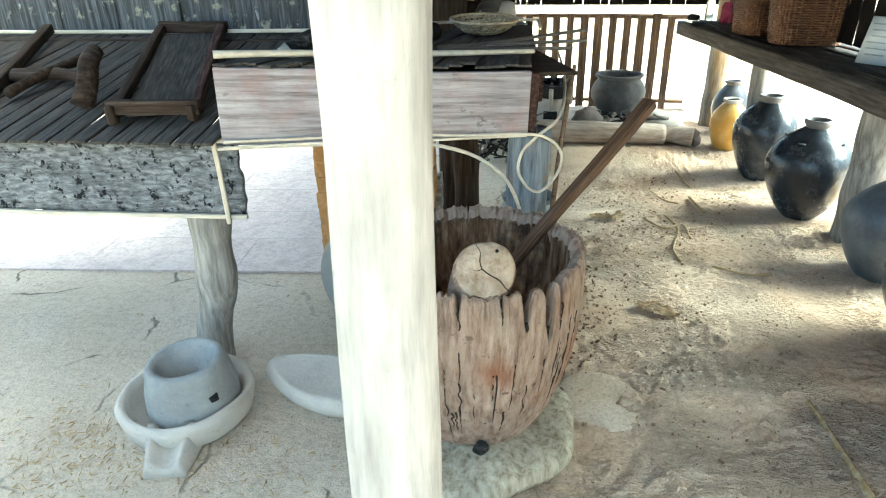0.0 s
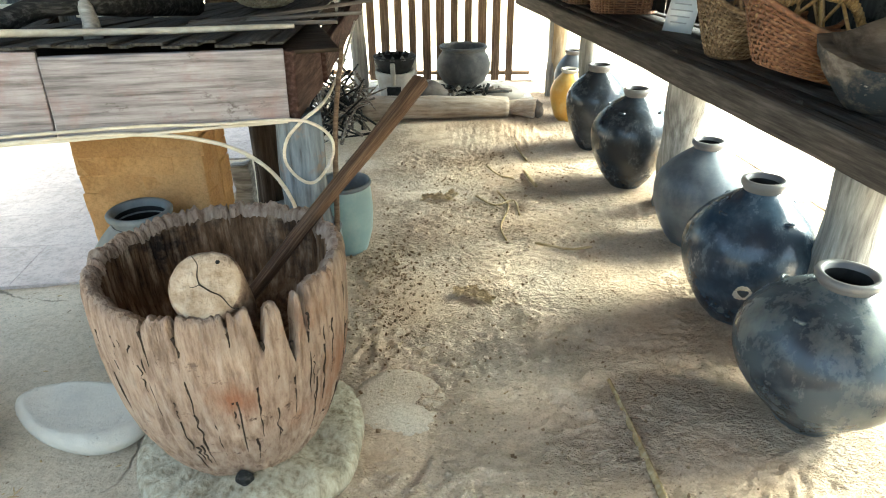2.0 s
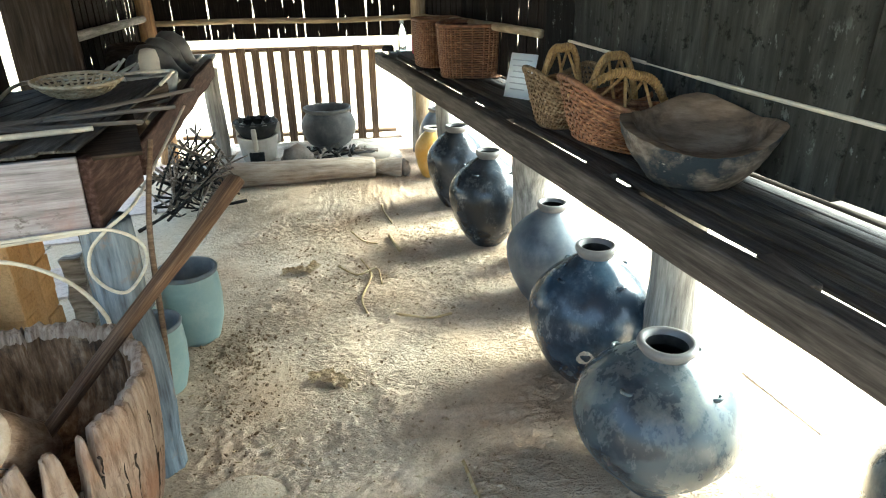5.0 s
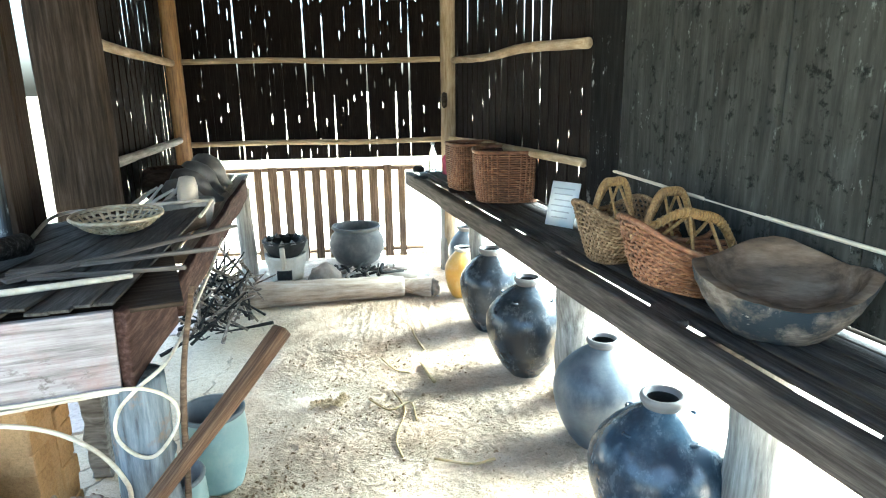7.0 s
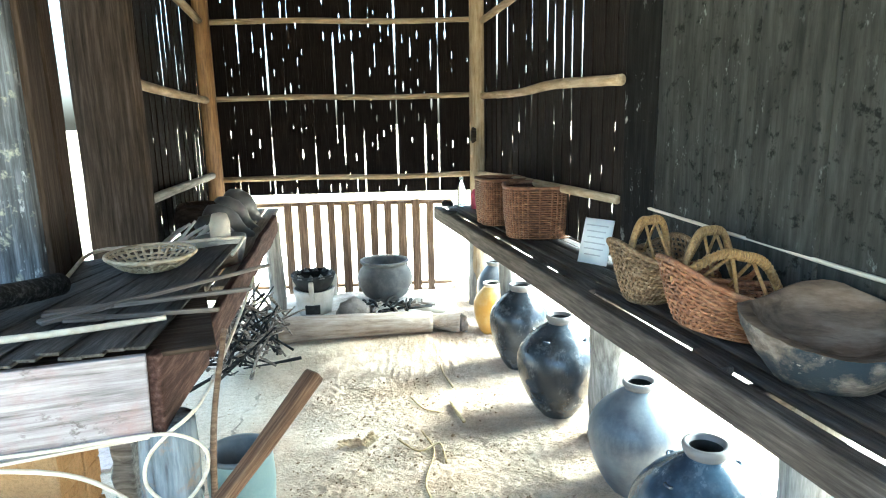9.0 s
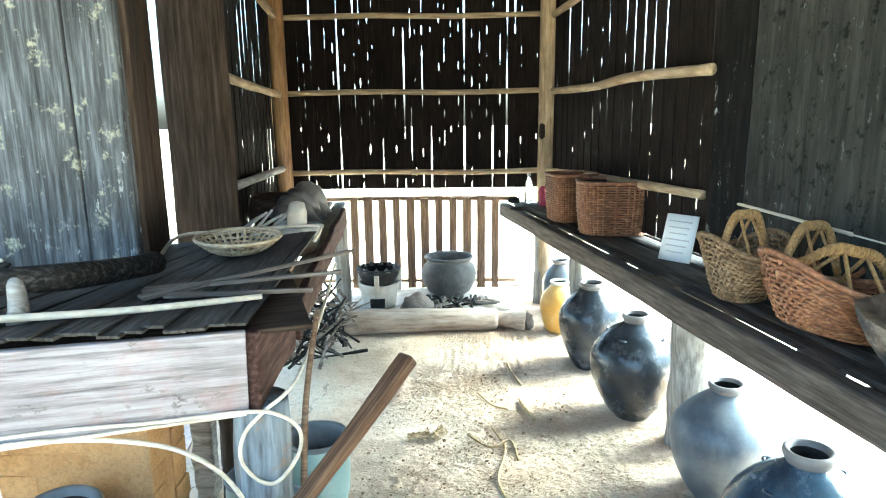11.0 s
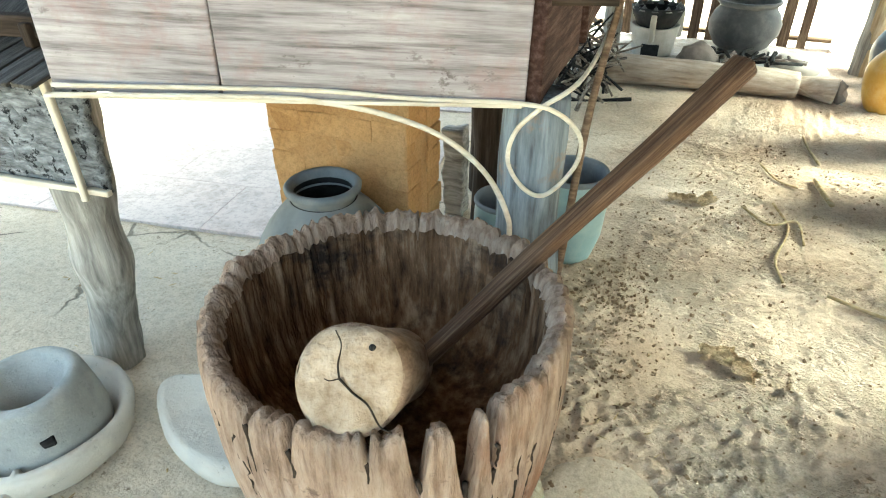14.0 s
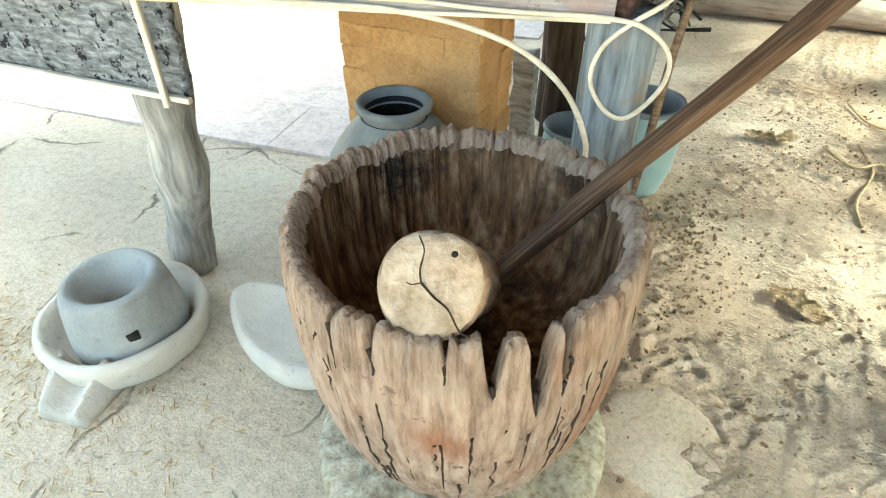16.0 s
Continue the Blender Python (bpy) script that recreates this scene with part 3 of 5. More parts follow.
def upright(name, at, top, r, material, label, seed=0, rough=0.1, lean=(0, 0), seg=18):
    x, y = at
    h = top
    ob = thing(name, (x, y, 0), label, "post", kind="structure")
    bm = tube([(0, 0, -0.05), (lean[0] * 0.3, lean[1] * 0.3, h * 0.33), (lean[0] * 0.7, lean[1] * 0.7, h * 0.66), (lean[0], lean[1], h)], r, seg, 8, rough, 3, seed)
    bmesh.ops.rotate(bm, verts=bm.verts, cent=(0, 0, 0), matrix=Matrix.Rotation(radians(90), 3, "Y"))
    part("post_shaft", bm, material, ob, m=pose(0, 0, 0, 0, -90, 0))
    return ob


upright("corner_post", (-0.632, 5.72), 2.9, (0.078, 0.07), M_ORANGEPOLE, "varnished brown corner post", 1, 0.05)
upright("corner_post", (1.47, 5.71), 2.9, (0.072, 0.066), M_POLEWOOD, "pale peeled corner post with a dark knot", 2, 0.06)
knot = part("knot", wobble(lathe([(0, -0.06), (0.02, -0.045), (0.026, 0), (0.02, 0.05), (0, 0.065)], 14), 0.01, 30, 2), M_DARKPOST, None, "", pose(1.425, 5.655, 1.4))
tagged(knot, "dark bark knot on the pale corner post", "knot", kind="structure")
upright("front_post", (0.203, 0.582), 2.9, (0.057, 0.053), M_WHITEPOST, "pale weathered roundwood post at the front", 3, 0.1, (0.015, 0.0), 24)

plank = thing("wall_plank", (-0.31, 3.235, 0.98), "broad dark plank standing on the table as a wall post", "plank", kind="structure", turn=-12)
part("plank", block(1.9, 0.055, 0.27, (12, 1, 3), 0.006, 0.006, 4, 9, (0.5, 1, 1)), M_DARKPOST, plank, m=pose(0, 0, 0.95, 0, -90, 0) @ pose(0, 0, 0, 0, 0, 0))
stud = thing("wall_stud", (1.905, 3.345, 0.87), "dark pitted plank stud with flecks of old whitewash", "post", kind="structure", turn=-58)
part("stud", block(2.0, 0.05, 0.17, (12, 1, 3), 0.005, 0.005, 6, 4), M_STUD, stud, m=pose(0, 0, 1.0, 0, -90, 0))


def rail(points, r, label, material=M_POLEWOOD, seed=0, category="rail"):
    p0 = Vector(points[0])
    ob = thing("wall_rail", tuple(p0), label, category, kind="structure")
    d = (Vector(points[-1]) - p0)
    ang = math.atan2(d.y, d.x)
    turn = Matrix.Rotation(-ang, 3, "Z")
    bm = tube([turn @ (Vector(p) - p0) for p in points], r, 12, 6, 0.16, 4, seed)
    part("pole", bm, material, ob, m=pose(0, 0, 0, 0, 0, math.degrees(ang)))
    return ob


for z, s in ((1.085, 1), (1.708, 2), (2.275, 3)):
    rail([(-0.58, 5.735, z), (0.1, 5.73, z + 0.008), (0.75, 5.735, z - 0.004), (1.42, 5.73, z + 0.006)], 0.021, "peeled pole tied across the bamboo wall", seed=s)
rail([(1.50, 5.66, 1.70), (1.62, 4.8, 1.69), (1.70, 4.2, 1.71), (1.80, 3.36, 1.69)], 0.026, "crooked peeled pole across the side wall", seed=4)
rail([(1.50, 5.66, 2.26), (1.62, 4.8, 2.30), (1.80, 3.36, 2.36)], 0.026, "peeled pole high on the side wall", seed=5)
rail([(1.47, 5.62, 1.10), (1.62, 4.7, 1.13), (1.83, 3.44, 1.155)], 0.022, "peeled pole low on the side wall", seed=6)
rail([(-0.38, 3.34, 1.17), (-0.5, 4.4, 1.15), (-0.62, 5.66, 1.13)], 0.026, "grey pole low on the side wall", M_LEG, 7)
rail([(-0.40, 3.34, 1.76), (-0.5, 4.4, 1.72), (-0.62, 5.66, 1.70)], 0.026, "peeled pole across the side wall", seed=8)
rail([(-0.40, 3.34, 2.45), (-0.5, 4.4, 2.36), (-0.62, 5.66, 2.28)], 0.026, "peeled pole high on the side wall", seed=9)
rail([(1.92, 3.29, 1.135), (2.02, 2.65, 1.115), (2.11, 2.0, 1.10), (2.3, 0.8, 1.08), (2.42, 0.0, 1.07)], 0.0065, "thin pale cane tied along the plank wall", M_CANE, 10)

slats = thing("slat_fence", (-0.094, 5.84, 0.1), "low fence of brown wooden slats with daylight between", "fence", kind="structure")
for i in range(11):
    h = 0.77 + 0.012 * math.sin(i * 2.3)
    part("slat", block(h, 0.018, 0.066 + 0.008 * math.sin(i * 1.7), (6, 1, 1), 0.003, 0.003, 6, i), M_SLAT, slats, m=pose(0.117 * i, 0, h / 2, 0, -90, 0.0))
part("fence_rail", tube([(-0.45, 0.035, 0.755), (0.4, 0.03, 0.76), (1.35, 0.035, 0.75)], 0.02, 8, 4, 0.1), M_SLAT, slats)
part("fence_rail", tube([(-0.45, 0.035, 0.06), (0.4, 0.03, 0.06), (1.35, 0.035, 0.06)], 0.02, 8, 4, 0.1), M_SLAT, slats)


# ---- brick pillar ----
pillar = thing("brick_pillar", (-0.628, 2.29, 0), "tan brick pillar with broken edges and smeared joints", "pillar", kind="structure", turn=2)
part("pillar_core", block(0.442, 0.245, 0.98, (4, 3, 8), 0.01, 0.004, 9), M_MORTARJOINT, pillar, m=pose(0.224, 0.124, 0.49))
rng = random.Random(8)
BRICK_MESHES = []
for k in range(4):
    for ln in (0.221, 0.107):
        bm = block(ln + 0.004, 0.1, 0.067, (3, 2, 2), 0.004, 0.005, 14, k * 2 + ln)
        me = bpy.data.meshes.new("brick")
        bm.to_mesh(me)
        bm.free()
        me.materials.append(M_BRICK)
        BRICK_MESHES.append(me)
for row in range(14):
    z = 0.033 + row * 0.069
    cells = [(0.112, 0.2), (0.337, 0.2)] if row % 2 else [(0.055, 0.095), (0.225, 0.2), (0.394, 0.095)]
    for cx, ln in cells:
        for depth in (0.052, 0.196):
            ob = new("brick", BRICK_MESHES[2 * rng.randrange(4) + (0 if ln == 0.2 else 1)])
            ob.parent = pillar
            ob.matrix_basis = pose(cx + rng.uniform(-0.004, 0.004), depth + rng.uniform(-0.003, 0.003), z, 0, 0, rng.uniform(-0.8, 0.8))


stump = thing("broken_post", (-0.294, 2.96, 0), "short pale broken-off post with a ragged top", "post", kind="structure")
bm = block(0.085, 0.07, 0.37, (3, 2, 12), 0.008, 0.014, 16, 3)
part("stump_wood", bm, M_LEG, stump, m=pose(0, 0, 0.182))


# ---- tables ----
def edge_r(y):
    return 1.71 - 0.155 * (y - 1.7)


table_r = thing("long_bench", (1.71, 1.7, 0), "long weathered wooden bench of grey beam and dark slats", "table")


def bar(name, a, b, w, h, material, parent, cuts=10, bevel=0.006, rough=0.005, seed=0, label=""):
    """A straight board between two points of the world, w wide and h high."""
    m, ln = along(Vector(a) - parent.matrix_basis.translation, Vector(b) - parent.matrix_basis.translation)
    return part(name, block(ln, w, h, (cuts, 2, 1), bevel, rough, 5, seed, (0.5, 1, 1)), material, parent, label, m=m)


Y0, Y1 = 0.1, 5.66
bar("front_beam", (edge_r(Y0) + 0.035, Y0, 0.805), (edge_r(Y1) + 0.035, Y1, 0.795), 0.07, 0.1, M_BEAM, table_r, 24, 0.012, 0.007, 1, "grey squared beam")
rng = random.Random(3)
for k in range(7):
    o = 0.155 + k * 0.082
    y_end = Y1 + (0.02 if k % 2 else -0.03)
    z = 0.835 + (0.006 if k % 2 else 0)
    bar("top_slat", (edge_r(Y0) + o + rng.uniform(-.004, .004), Y0, z), (edge_r(y_end) + o * 0.84, y_end, z), 0.066 if k else 0.058, 0.024, M_TABLE, table_r, 16, 0.01, 0.004, k)
for y in (1.45, 2.25, 3.1, 3.6, 4.6, 5.4):
    bar("packing_block", (edge_r(y) + 0.095, y - 0.07, 0.835), (edge_r(y) + 0.095, y + 0.09, 0.835), 0.05, 0.022, M_BEAM, table_r, 3, 0.004, 0.003, int(y * 7))
for y in (0.8, 2.1, 3.4, 4.7, 5.5):
    bar("cross_bearer", (edge_r(y) + 0.07, y, 0.79), (edge_r(y) + 0.66, y + 0.05, 0.79), 0.07, 0.06, M_BEAM, table_r, 3, 0.01, 0.004, int(y * 10))
for x, y, r, lx, ly in ((1.80, 3.35, 0.095, -0.05, -0.14), (1.97, 2.12, 0.085, -0.03, -0.02), (1.46, 5.72, 0.07, 0, 0), (1.52, 4.45, 0.05, -0.04, 0), (2.1, 0.6, 0.085, 0, 0)):
    bm = tube([(0, 0, -0.03), (lx * 0.3, ly * 0.3, 0.25), (lx * 0.7, ly * 0.7, 0.5), (lx, ly, 0.79)], (r * 1.1, r * 0.92), 16, 6, 0.14, 5, x)
    bmesh.ops.rotate(bm, verts=bm.verts, cent=(0, 0, 0), matrix=Matrix.Rotation(radians(90), 3, "Y"))
    part("bench_leg", bm, M_LEG, table_r, m=Matrix.Translation(Vector((x, y, 0)) - Vector((1.71, 1.7, 0))) @ pose(0, 0, 0, 0, -90, 0))

# front table with the board fascia
FL, FR = Vector((-0.635, 1.685, 0)), Vector((0.24, 1.975, 0))
table_b = thing("display_table", (0.24, 1.975, 0), "weathered display table with a grey board fascia", "table")


def edge_b(y):
    return 0.235 - 0.1 * (y - 2.1)


def front_at(s, z, out=0.0):
    p = FL.lerp(FR, s)
    nrm = Vector((0.314, -0.949, 0))
    return Vector((p.x, p.y, z)) + nrm * out


bar("fascia_board", front_at(0.0, 0.968, 0.012), front_at(0.366, 0.955, 0.012), 0.022, 0.222, M_GREYWOOD, table_b, 8, 0.004, 0.004, 1, "grey-pink weathered board")
bar("fascia_board", front_at(0.37, 0.953, 0.014), front_at(1.0, 0.940, 0.014), 0.022, 0.2, M_GREYWOOD, table_b, 12, 0.004, 0.004, 2, "grey-pink weathered board")
bar("side_board", (0.252, 1.972, 0.935), (0.228, 2.42, 0.925), 0.03, 0.19, M_REDWOOD, table_b, 10, 0.006, 0.012, 5, "dark red pitted board")
bar("side_board", (0.235, 2.43, 0.90), (-0.02, 4.9, 0.86), 0.03, 0.11, M_REDWOOD, table_b, 16, 0.006, 0.01, 6, "dark red pitted board")
for k in range(22):
    s = (k + 0.5) / 22
    a = front_at(s, 1.05 + 0.034 * (1 - s) + 0.003 * (k % 3), 0.016 + 0.012 * math.sin(k * 4.7))
    b = Vector((-0.42, 2.98, 1.035)).lerp(Vector((0.13, 3.26, 1.035)), s)
    bar("bark_slat", a, b, 0.048, 0.008, M_SHEET, table_b, 8, 0.002, 0.004, k)
for k in range(5):
    o = -0.05 - 0.105 * k
    bar("bamboo_slat", (edge_b(3.2) + o, 3.2, 0.862), (edge_b(5.62) + o, 5.62, 0.858), 0.088, 0.024, M_BAMBOO, table_b, 14, 0.01, 0.004, k)
part("underlay", block(0.86, 1.2, 0.012, (4, 4, 1), 0.002, 0.004), M_DARKPOST, table_b, "dark bark underlay", m=Matrix.Translation((-0.46, 0.49, 1.022)) @ pose(0, 0, 0, 0, 0, 19) @ Matrix(((1, 0.0, 0, 0), (0, 1, 0, 0), (0, 0, 1, 0), (0, 0, 0, 1))))
bar("cross_bearer", (-0.62, 1.80, 0.90), (0.2, 2.06, 0.90), 0.06, 0.07, M_DARKPOST, table_b, 3)
bar("cross_bearer", (-0.5, 3.3, 0.82), (0.1, 3.3, 0.82), 0.06, 0.06, M_DARKPOST, table_b, 3)
bar("cross_bearer", (-0.62, 5.3, 0.82), (-0.1, 5.3, 0.82), 0.06, 0.06, M_DARKPOST, table_b, 3)
bar("inner_support", (-0.3, 2.3, 0.98), (0.1, 3.3, 0.98), 0.06, 0.07, M_DARKPOST, table_b, 3)
for x, y, r, h, ma, lb in ((0.246, 2.035, 0.07, 0.845, M_BLUELEG, "bluish stained roundwood leg"), (-0.10, 2.78, 0.06, 0.84, M_DARKPOST, ""), (-0.26, 3.2, 0.06, 0.8, M_DARKPOST, ""), (-0.12, 5.3, 0.06, 0.8, M_LEG, "")):
    bm = tube([(0, 0, -0.03), (0.005, 0.0, h * 0.4), (-0.004, 0, h * 0.7), (0, 0, h)], (r * 1.05, r * 0.95), 16, 6, 0.14, 5, x * 9)
    bmesh.ops.rotate(bm, verts=bm.verts, cent=(0, 0, 0), matrix=Matrix.Rotation(radians(90), 3, "Y"))
    part("table_leg", bm, ma, table_b, lb, m=Matrix.Translation(Vector((x, y, 0)) - Vector((0.24, 1.975, 0))) @ pose(0, 0, 0, 0, -90, 0))
bar("fascia_lath", front_at(-0.02, 0.848, 0.03), front_at(0.99, 0.846, 0.03), 0.012, 0.008, M_CANE, table_b, 8, 0.002, 0.003, 4, "split pale cane lath")

# sloping side rack with the bark mat
table_a = thing("sloping_rack", (-0.815, 1.8, 0), "sloping grey bark-topped rack with a bark fascia", "table")
for k in range(26):
    x = -0.67 - 0.066 * k
    bar("bark_slat", (x, 1.63 + 0.09 * (x + 0.65), 0.865), (x - 0.02, 2.52, 1.075 - 0.02 * (k / 26)), 0.058, 0.009, M_SHEET, table_a, 8, 0.002, 0.004, k + 40)
bm = block(1.75, 0.02, 0.235, (90, 1, 14), 0.0, 0.012, 24, 6)
m_, l_ = along((-2.35, 1.535, 0.735), (-0.61, 1.705, 0.735))
m_.translation -= Vector((-0.815, 1.8, 0))
part("bark_fascia", bm, M_BARKMAT, table_a, "grey shaggy bark mat", m=m_)
for a, b in (((-2.35, 1.515, 0.615), (-0.60, 1.69, 0.618)), ((-2.35, 1.52, 0.862), (-0.62, 1.69, 0.862)), ((-0.665, 1.668, 0.87), (-0.655, 1.672, 0.60))):
    bar("cane_trim", a, b, 0.016, 0.014, M_CANE, table_a, 8, 0.003, 0.004, 3, "pale split cane")
bar("cane_trim", (-2.3, 2.49, 1.075), (-0.66, 2.49, 1.09), 0.014, 0.014, M_CANE, table_a, 8, 0.003, 0.004, 5, "pale split cane")
for x, y, h in ((-0.835, 1.76, 0.84), (-2.25, 1.66, 0.84)):
    bm = tube([(-0.03, 0, -0.03), (-0.012, 0.01, 0.14), (0.03, 0.005, 0.30), (0.045, 0, 0.46), (0.075, 0.01, h)], (0.06, 0.068), 20, 8, 0.2, 7, x)
    bmesh.ops.rotate(bm, verts=bm.verts, cent=(0, 0, 0), matrix=Matrix.Rotation(radians(90), 3, "Y"))
    part("rack_leg", bm, M_LEG, table_a, "", m=Matrix.Translation(Vector((x, y, 0)) - Vector((-0.815, 1.8, 0))) @ pose(0, 0, 0, 0, -90, 0))
bar("cross_bearer", (-2.3, 1.66, 0.835), (-0.66, 1.78, 0.835), 0.05, 0.04, M_DARKPOST, table_a, 3)
bar("cross_bearer", (-2.3, 2.45, 1.03), (-0.66, 2.45, 1.045), 0.05, 0.04, M_DARKPOST, table_a, 3)


# ---- jars ----
def jar_profile(r, h, shoulder=0.6, foot=0.45, neck=0.32, lip=0.36, power=1.0):
    pts = [(0, 0.0), (r * foot * 0.96, 0.0), (r * foot, h * 0.012)]
    for k in range(1, 12):
        t = k / 12
        if t < shoulder:
            q = t / shoulder
            rr = foot + (1 - foot) * math.sin(q * math.pi / 2) ** power
        else:
            q = (t - shoulder) / (1 - shoulder)
            rr = neck + (1 - neck) * math.cos(q * math.pi / 2) ** 0.85
        pts.append((r * rr, h * (0.012 + 0.9 * t)))
    return pts + [(r * neck * 0.98, h * 0.925)]


def jar(at, r, h, material, label, shoulder=0.6, foot=0.45, neck=0.32, rim=None, seed=0, scar=False, tilt=0, category="jar", group="jars under the bench", power=1.0, shape=None, lugs=()):
    ob = thing("storage_jar", at, label, category, group, turn=seed * 37)
    prof = [(r * a, h * b) for a, b in shape] if shape else jar_profile(r, h, shoulder, foot, neck, power=power * 0.8)
    body = lathe(prof, 48, 0.004, 4, seed)
    part("jar_body", body, material, ob)
    n = r * neck
    lip = [(n * 0.98, h * 0.918), (n * 1.04, h * 0.94), (n * 1.16, h * 0.955), (n * 1.2, h * 0.975), (n * 1.15, h * 0.995), (n * 1.02, h), (n * 0.9, h * 0.99), (n * 0.84, h * 0.965)]
    # black colour stands in for the shade inside the jar
    part("jar_inside", lathe([(n * 0.845, h * 0.966), (n * 0.84, h * 0.9), (r * 0.7, h * 0.75), (r * 0.8, h * 0.5), (0, h * 0.3)], 32), M_SOOT_SHADE, ob, "inside with shade put into its dark colour")
    part("jar_rim", lathe(lip, 40, 0.002, 8, seed), rim or M_JAR_RIM, ob, "worn paler rim")
    for a in lugs:
        a = radians(a - seed * 37)
        lr = np.interp(h * 0.8, [p[1] for p in prof], [p[0] for p in prof])
        pts = [(lr - 0.006, -0.016, h * 0.795), (lr + 0.005, -0.01, h * 0.80), (lr + 0.008, 0, h * 0.803), (lr + 0.005, 0.01, h * 0.80), (lr - 0.006, 0.016, h * 0.795)]
        part("lug", tube(pts, 0.006, 8, 4), material, ob, "small loop lug on the shoulder", m=Matrix.Rotation(a, 4, "Z"))
    return ob


SQUAT = ((0, 0), (0.34, 0.0), (0.36, 0.02), (0.46, 0.08), (0.63, 0.17), (0.79, 0.26), (0.91, 0.35), (0.98, 0.44), (1.0, 0.51), (0.985, 0.58), (0.93, 0.66), (0.82, 0.74), (0.66, 0.81), (0.48, 0.865), (0.34, 0.9), (0.28, 0.925))
jar((1.752, 1.745, 0), 0.245, 0.5, M_JAR_BAND, "squat grey-green glazed storage jar with worn rim and lugs", 0.56, 0.40, 0.285, seed=1, shape=SQUAT, lugs=(-150, -60, 30, 120))
j6 = jar((1.748, 2.31, 0), 0.227, 0.548, M_JAR, "dark blue-black glazed storage jar with a round scar", 0.58, 0.42, 0.27, seed=2, lugs=(-160, -70, 20, 110))
jar((1.775, 2.93, 0), 0.2, 0.487, M_JAR_PALE, "grey-blue glazed storage jar", 0.6, 0.5, 0.29, seed=3)
jar((1.628, 3.66, 0), 0.216, 0.54, M_JAR_DARK, "black-brown glazed storage jar with lugs on the shoulder", 0.62, 0.42, 0.27, seed=4, lugs=(-130, -40, 50, 140))
jar((1.55, 4.31, 0), 0.19, 0.535, M_JAR_DARK, "tall dark grey glazed storage jar", 0.64, 0.45, 0.33, seed=5)
jar((1.47, 4.97, 0), 0.135, 0.375, M_JAR_YELLOW, "small yellow glazed jar with pale mouth", 0.6, 0.6, 0.42, rim=M_STOVE, seed=6)
jar((1.56, 5.45, 0), 0.14, 0.42, M_JAR_PALE, "small pale grey jar at the end of the row", 0.58, 0.5, 0.4, seed=7)
jar((2.21, 1.30, 0), 0.13, 0.5, M_JAR_BAND, "tall dark grey-green jar beside the bench", 0.74, 0.8, 0.4, seed=8)
bm = bmesh.new()
for k in range(14):
    a = 2 * math.pi * k / 14
    bmesh.ops.create_icosphere(bm, subdivisions=1, radius=0.0085 + 0.003 * math.sin(k * 5), matrix=Matrix.Translation((0.024 * math.cos(a), 0.0, 0.022 * math.sin(a))) @ Matrix.Diagonal((1, 0.3, 1, 1)))
part("scar", bm, M_STOVE, j6, "pale round scar in the glaze", m=j6.matrix_basis.inverted() @ pose(1.655, 2.086, 0.225, 10, 0, -20))

# pots by the front table
pot = thing("clay_pot", (-0.34, 2.115, 0), "grey earthenware pot with a wide dark mouth", "pot")
part("jar_body", lathe(jar_profile(0.21, 0.5, 0.55, 0.5, 0.44), 44, 0.004, 4, 3), M_GREYPOT, pot)
part("jar_rim", lathe([(0.085, 0.455), (0.09, 0.475), (0.102, 0.485), (0.104, 0.497), (0.096, 0.505), (0.084, 0.5), (0.08, 0.48)], 40, 0.002, 8, 1), M_GREYPOT, pot, "rounded dark lip")
# the pot's inner shade, painted as a black surface
part("jar_inside", lathe([(0.0805, 0.482), (0.08, 0.47), (0.14, 0.38), (0.15, 0.25), (0, 0.15)], 32), M_SOOT_SHADE, pot, "inside with shade put into its dark colour")


def celadon(at, r, h, seed):
    ob = thing("celadon_pot", at, "pale blue-green glazed cylindrical pot, empty", "pot", "pots behind the table leg")
    part("jar_body", lathe([(0, 0), (r * 0.72, 0), (r * 0.78, 0.02), (r * 0.95, h * 0.3), (r, h * 0.6), (r * 0.97, h * 0.85), (r * 0.93, h * 0.94)], 40, 0.003, 5, seed), M_CELADON, ob)
    part("jar_rim", lathe([(r * 0.92, h * 0.93), (r * 0.98, h * 0.95), (r, h * 0.975), (r * 0.96, h), (r * 0.88, h * 0.99), (r * 0.84, h * 0.95), (r * 0.85, h * 0.5), (r * 0.7, 0.03), (0, 0.02)], 40, 0.002, 8, seed), M_GREYPOT, ob, "brownish worn rim")
    return ob


celadon((0.19, 2.83, 0), 0.125, 0.33, 1)
celadon((0.145, 2.46, 0), 0.105, 0.29, 2)
celadon((0.02, 2.6, 0), 0.1, 0.3, 3)


# ---- the great mortar ----
mortar = thing("wooden_mortar", (0.146, 1.557, 0), "large cracked wooden mortar with a broken toothed rim", "mortar")
SEG = 440


def rim_drop(a):
    """How far the rim is worn down at the angle a; teeth and clefts on the side towards the front."""
    d = 0.012 * noise.noise(Vector((math.cos(a) * 6, math.sin(a) * 6, 2))) + 0.0045 * round(3.0 * noise.noise(Vector((math.cos(a) * 22, math.sin(a) * 22, 5)))) + 0.003 * noise.noise(Vector((math.cos(a) * 75, math.sin(a) * 75, 8)))
    front_a = (a + math.pi / 2 + math.pi) % (2 * math.pi) - math.pi
    d += 0.012 * max(0.0, math.cos(front_a)) ** 2
    for at, w, deep in CLEFTS:
        x = abs(front_a - at) / w
        if x < 1:
            d += deep * (1 - x ** 1.6)
    return d


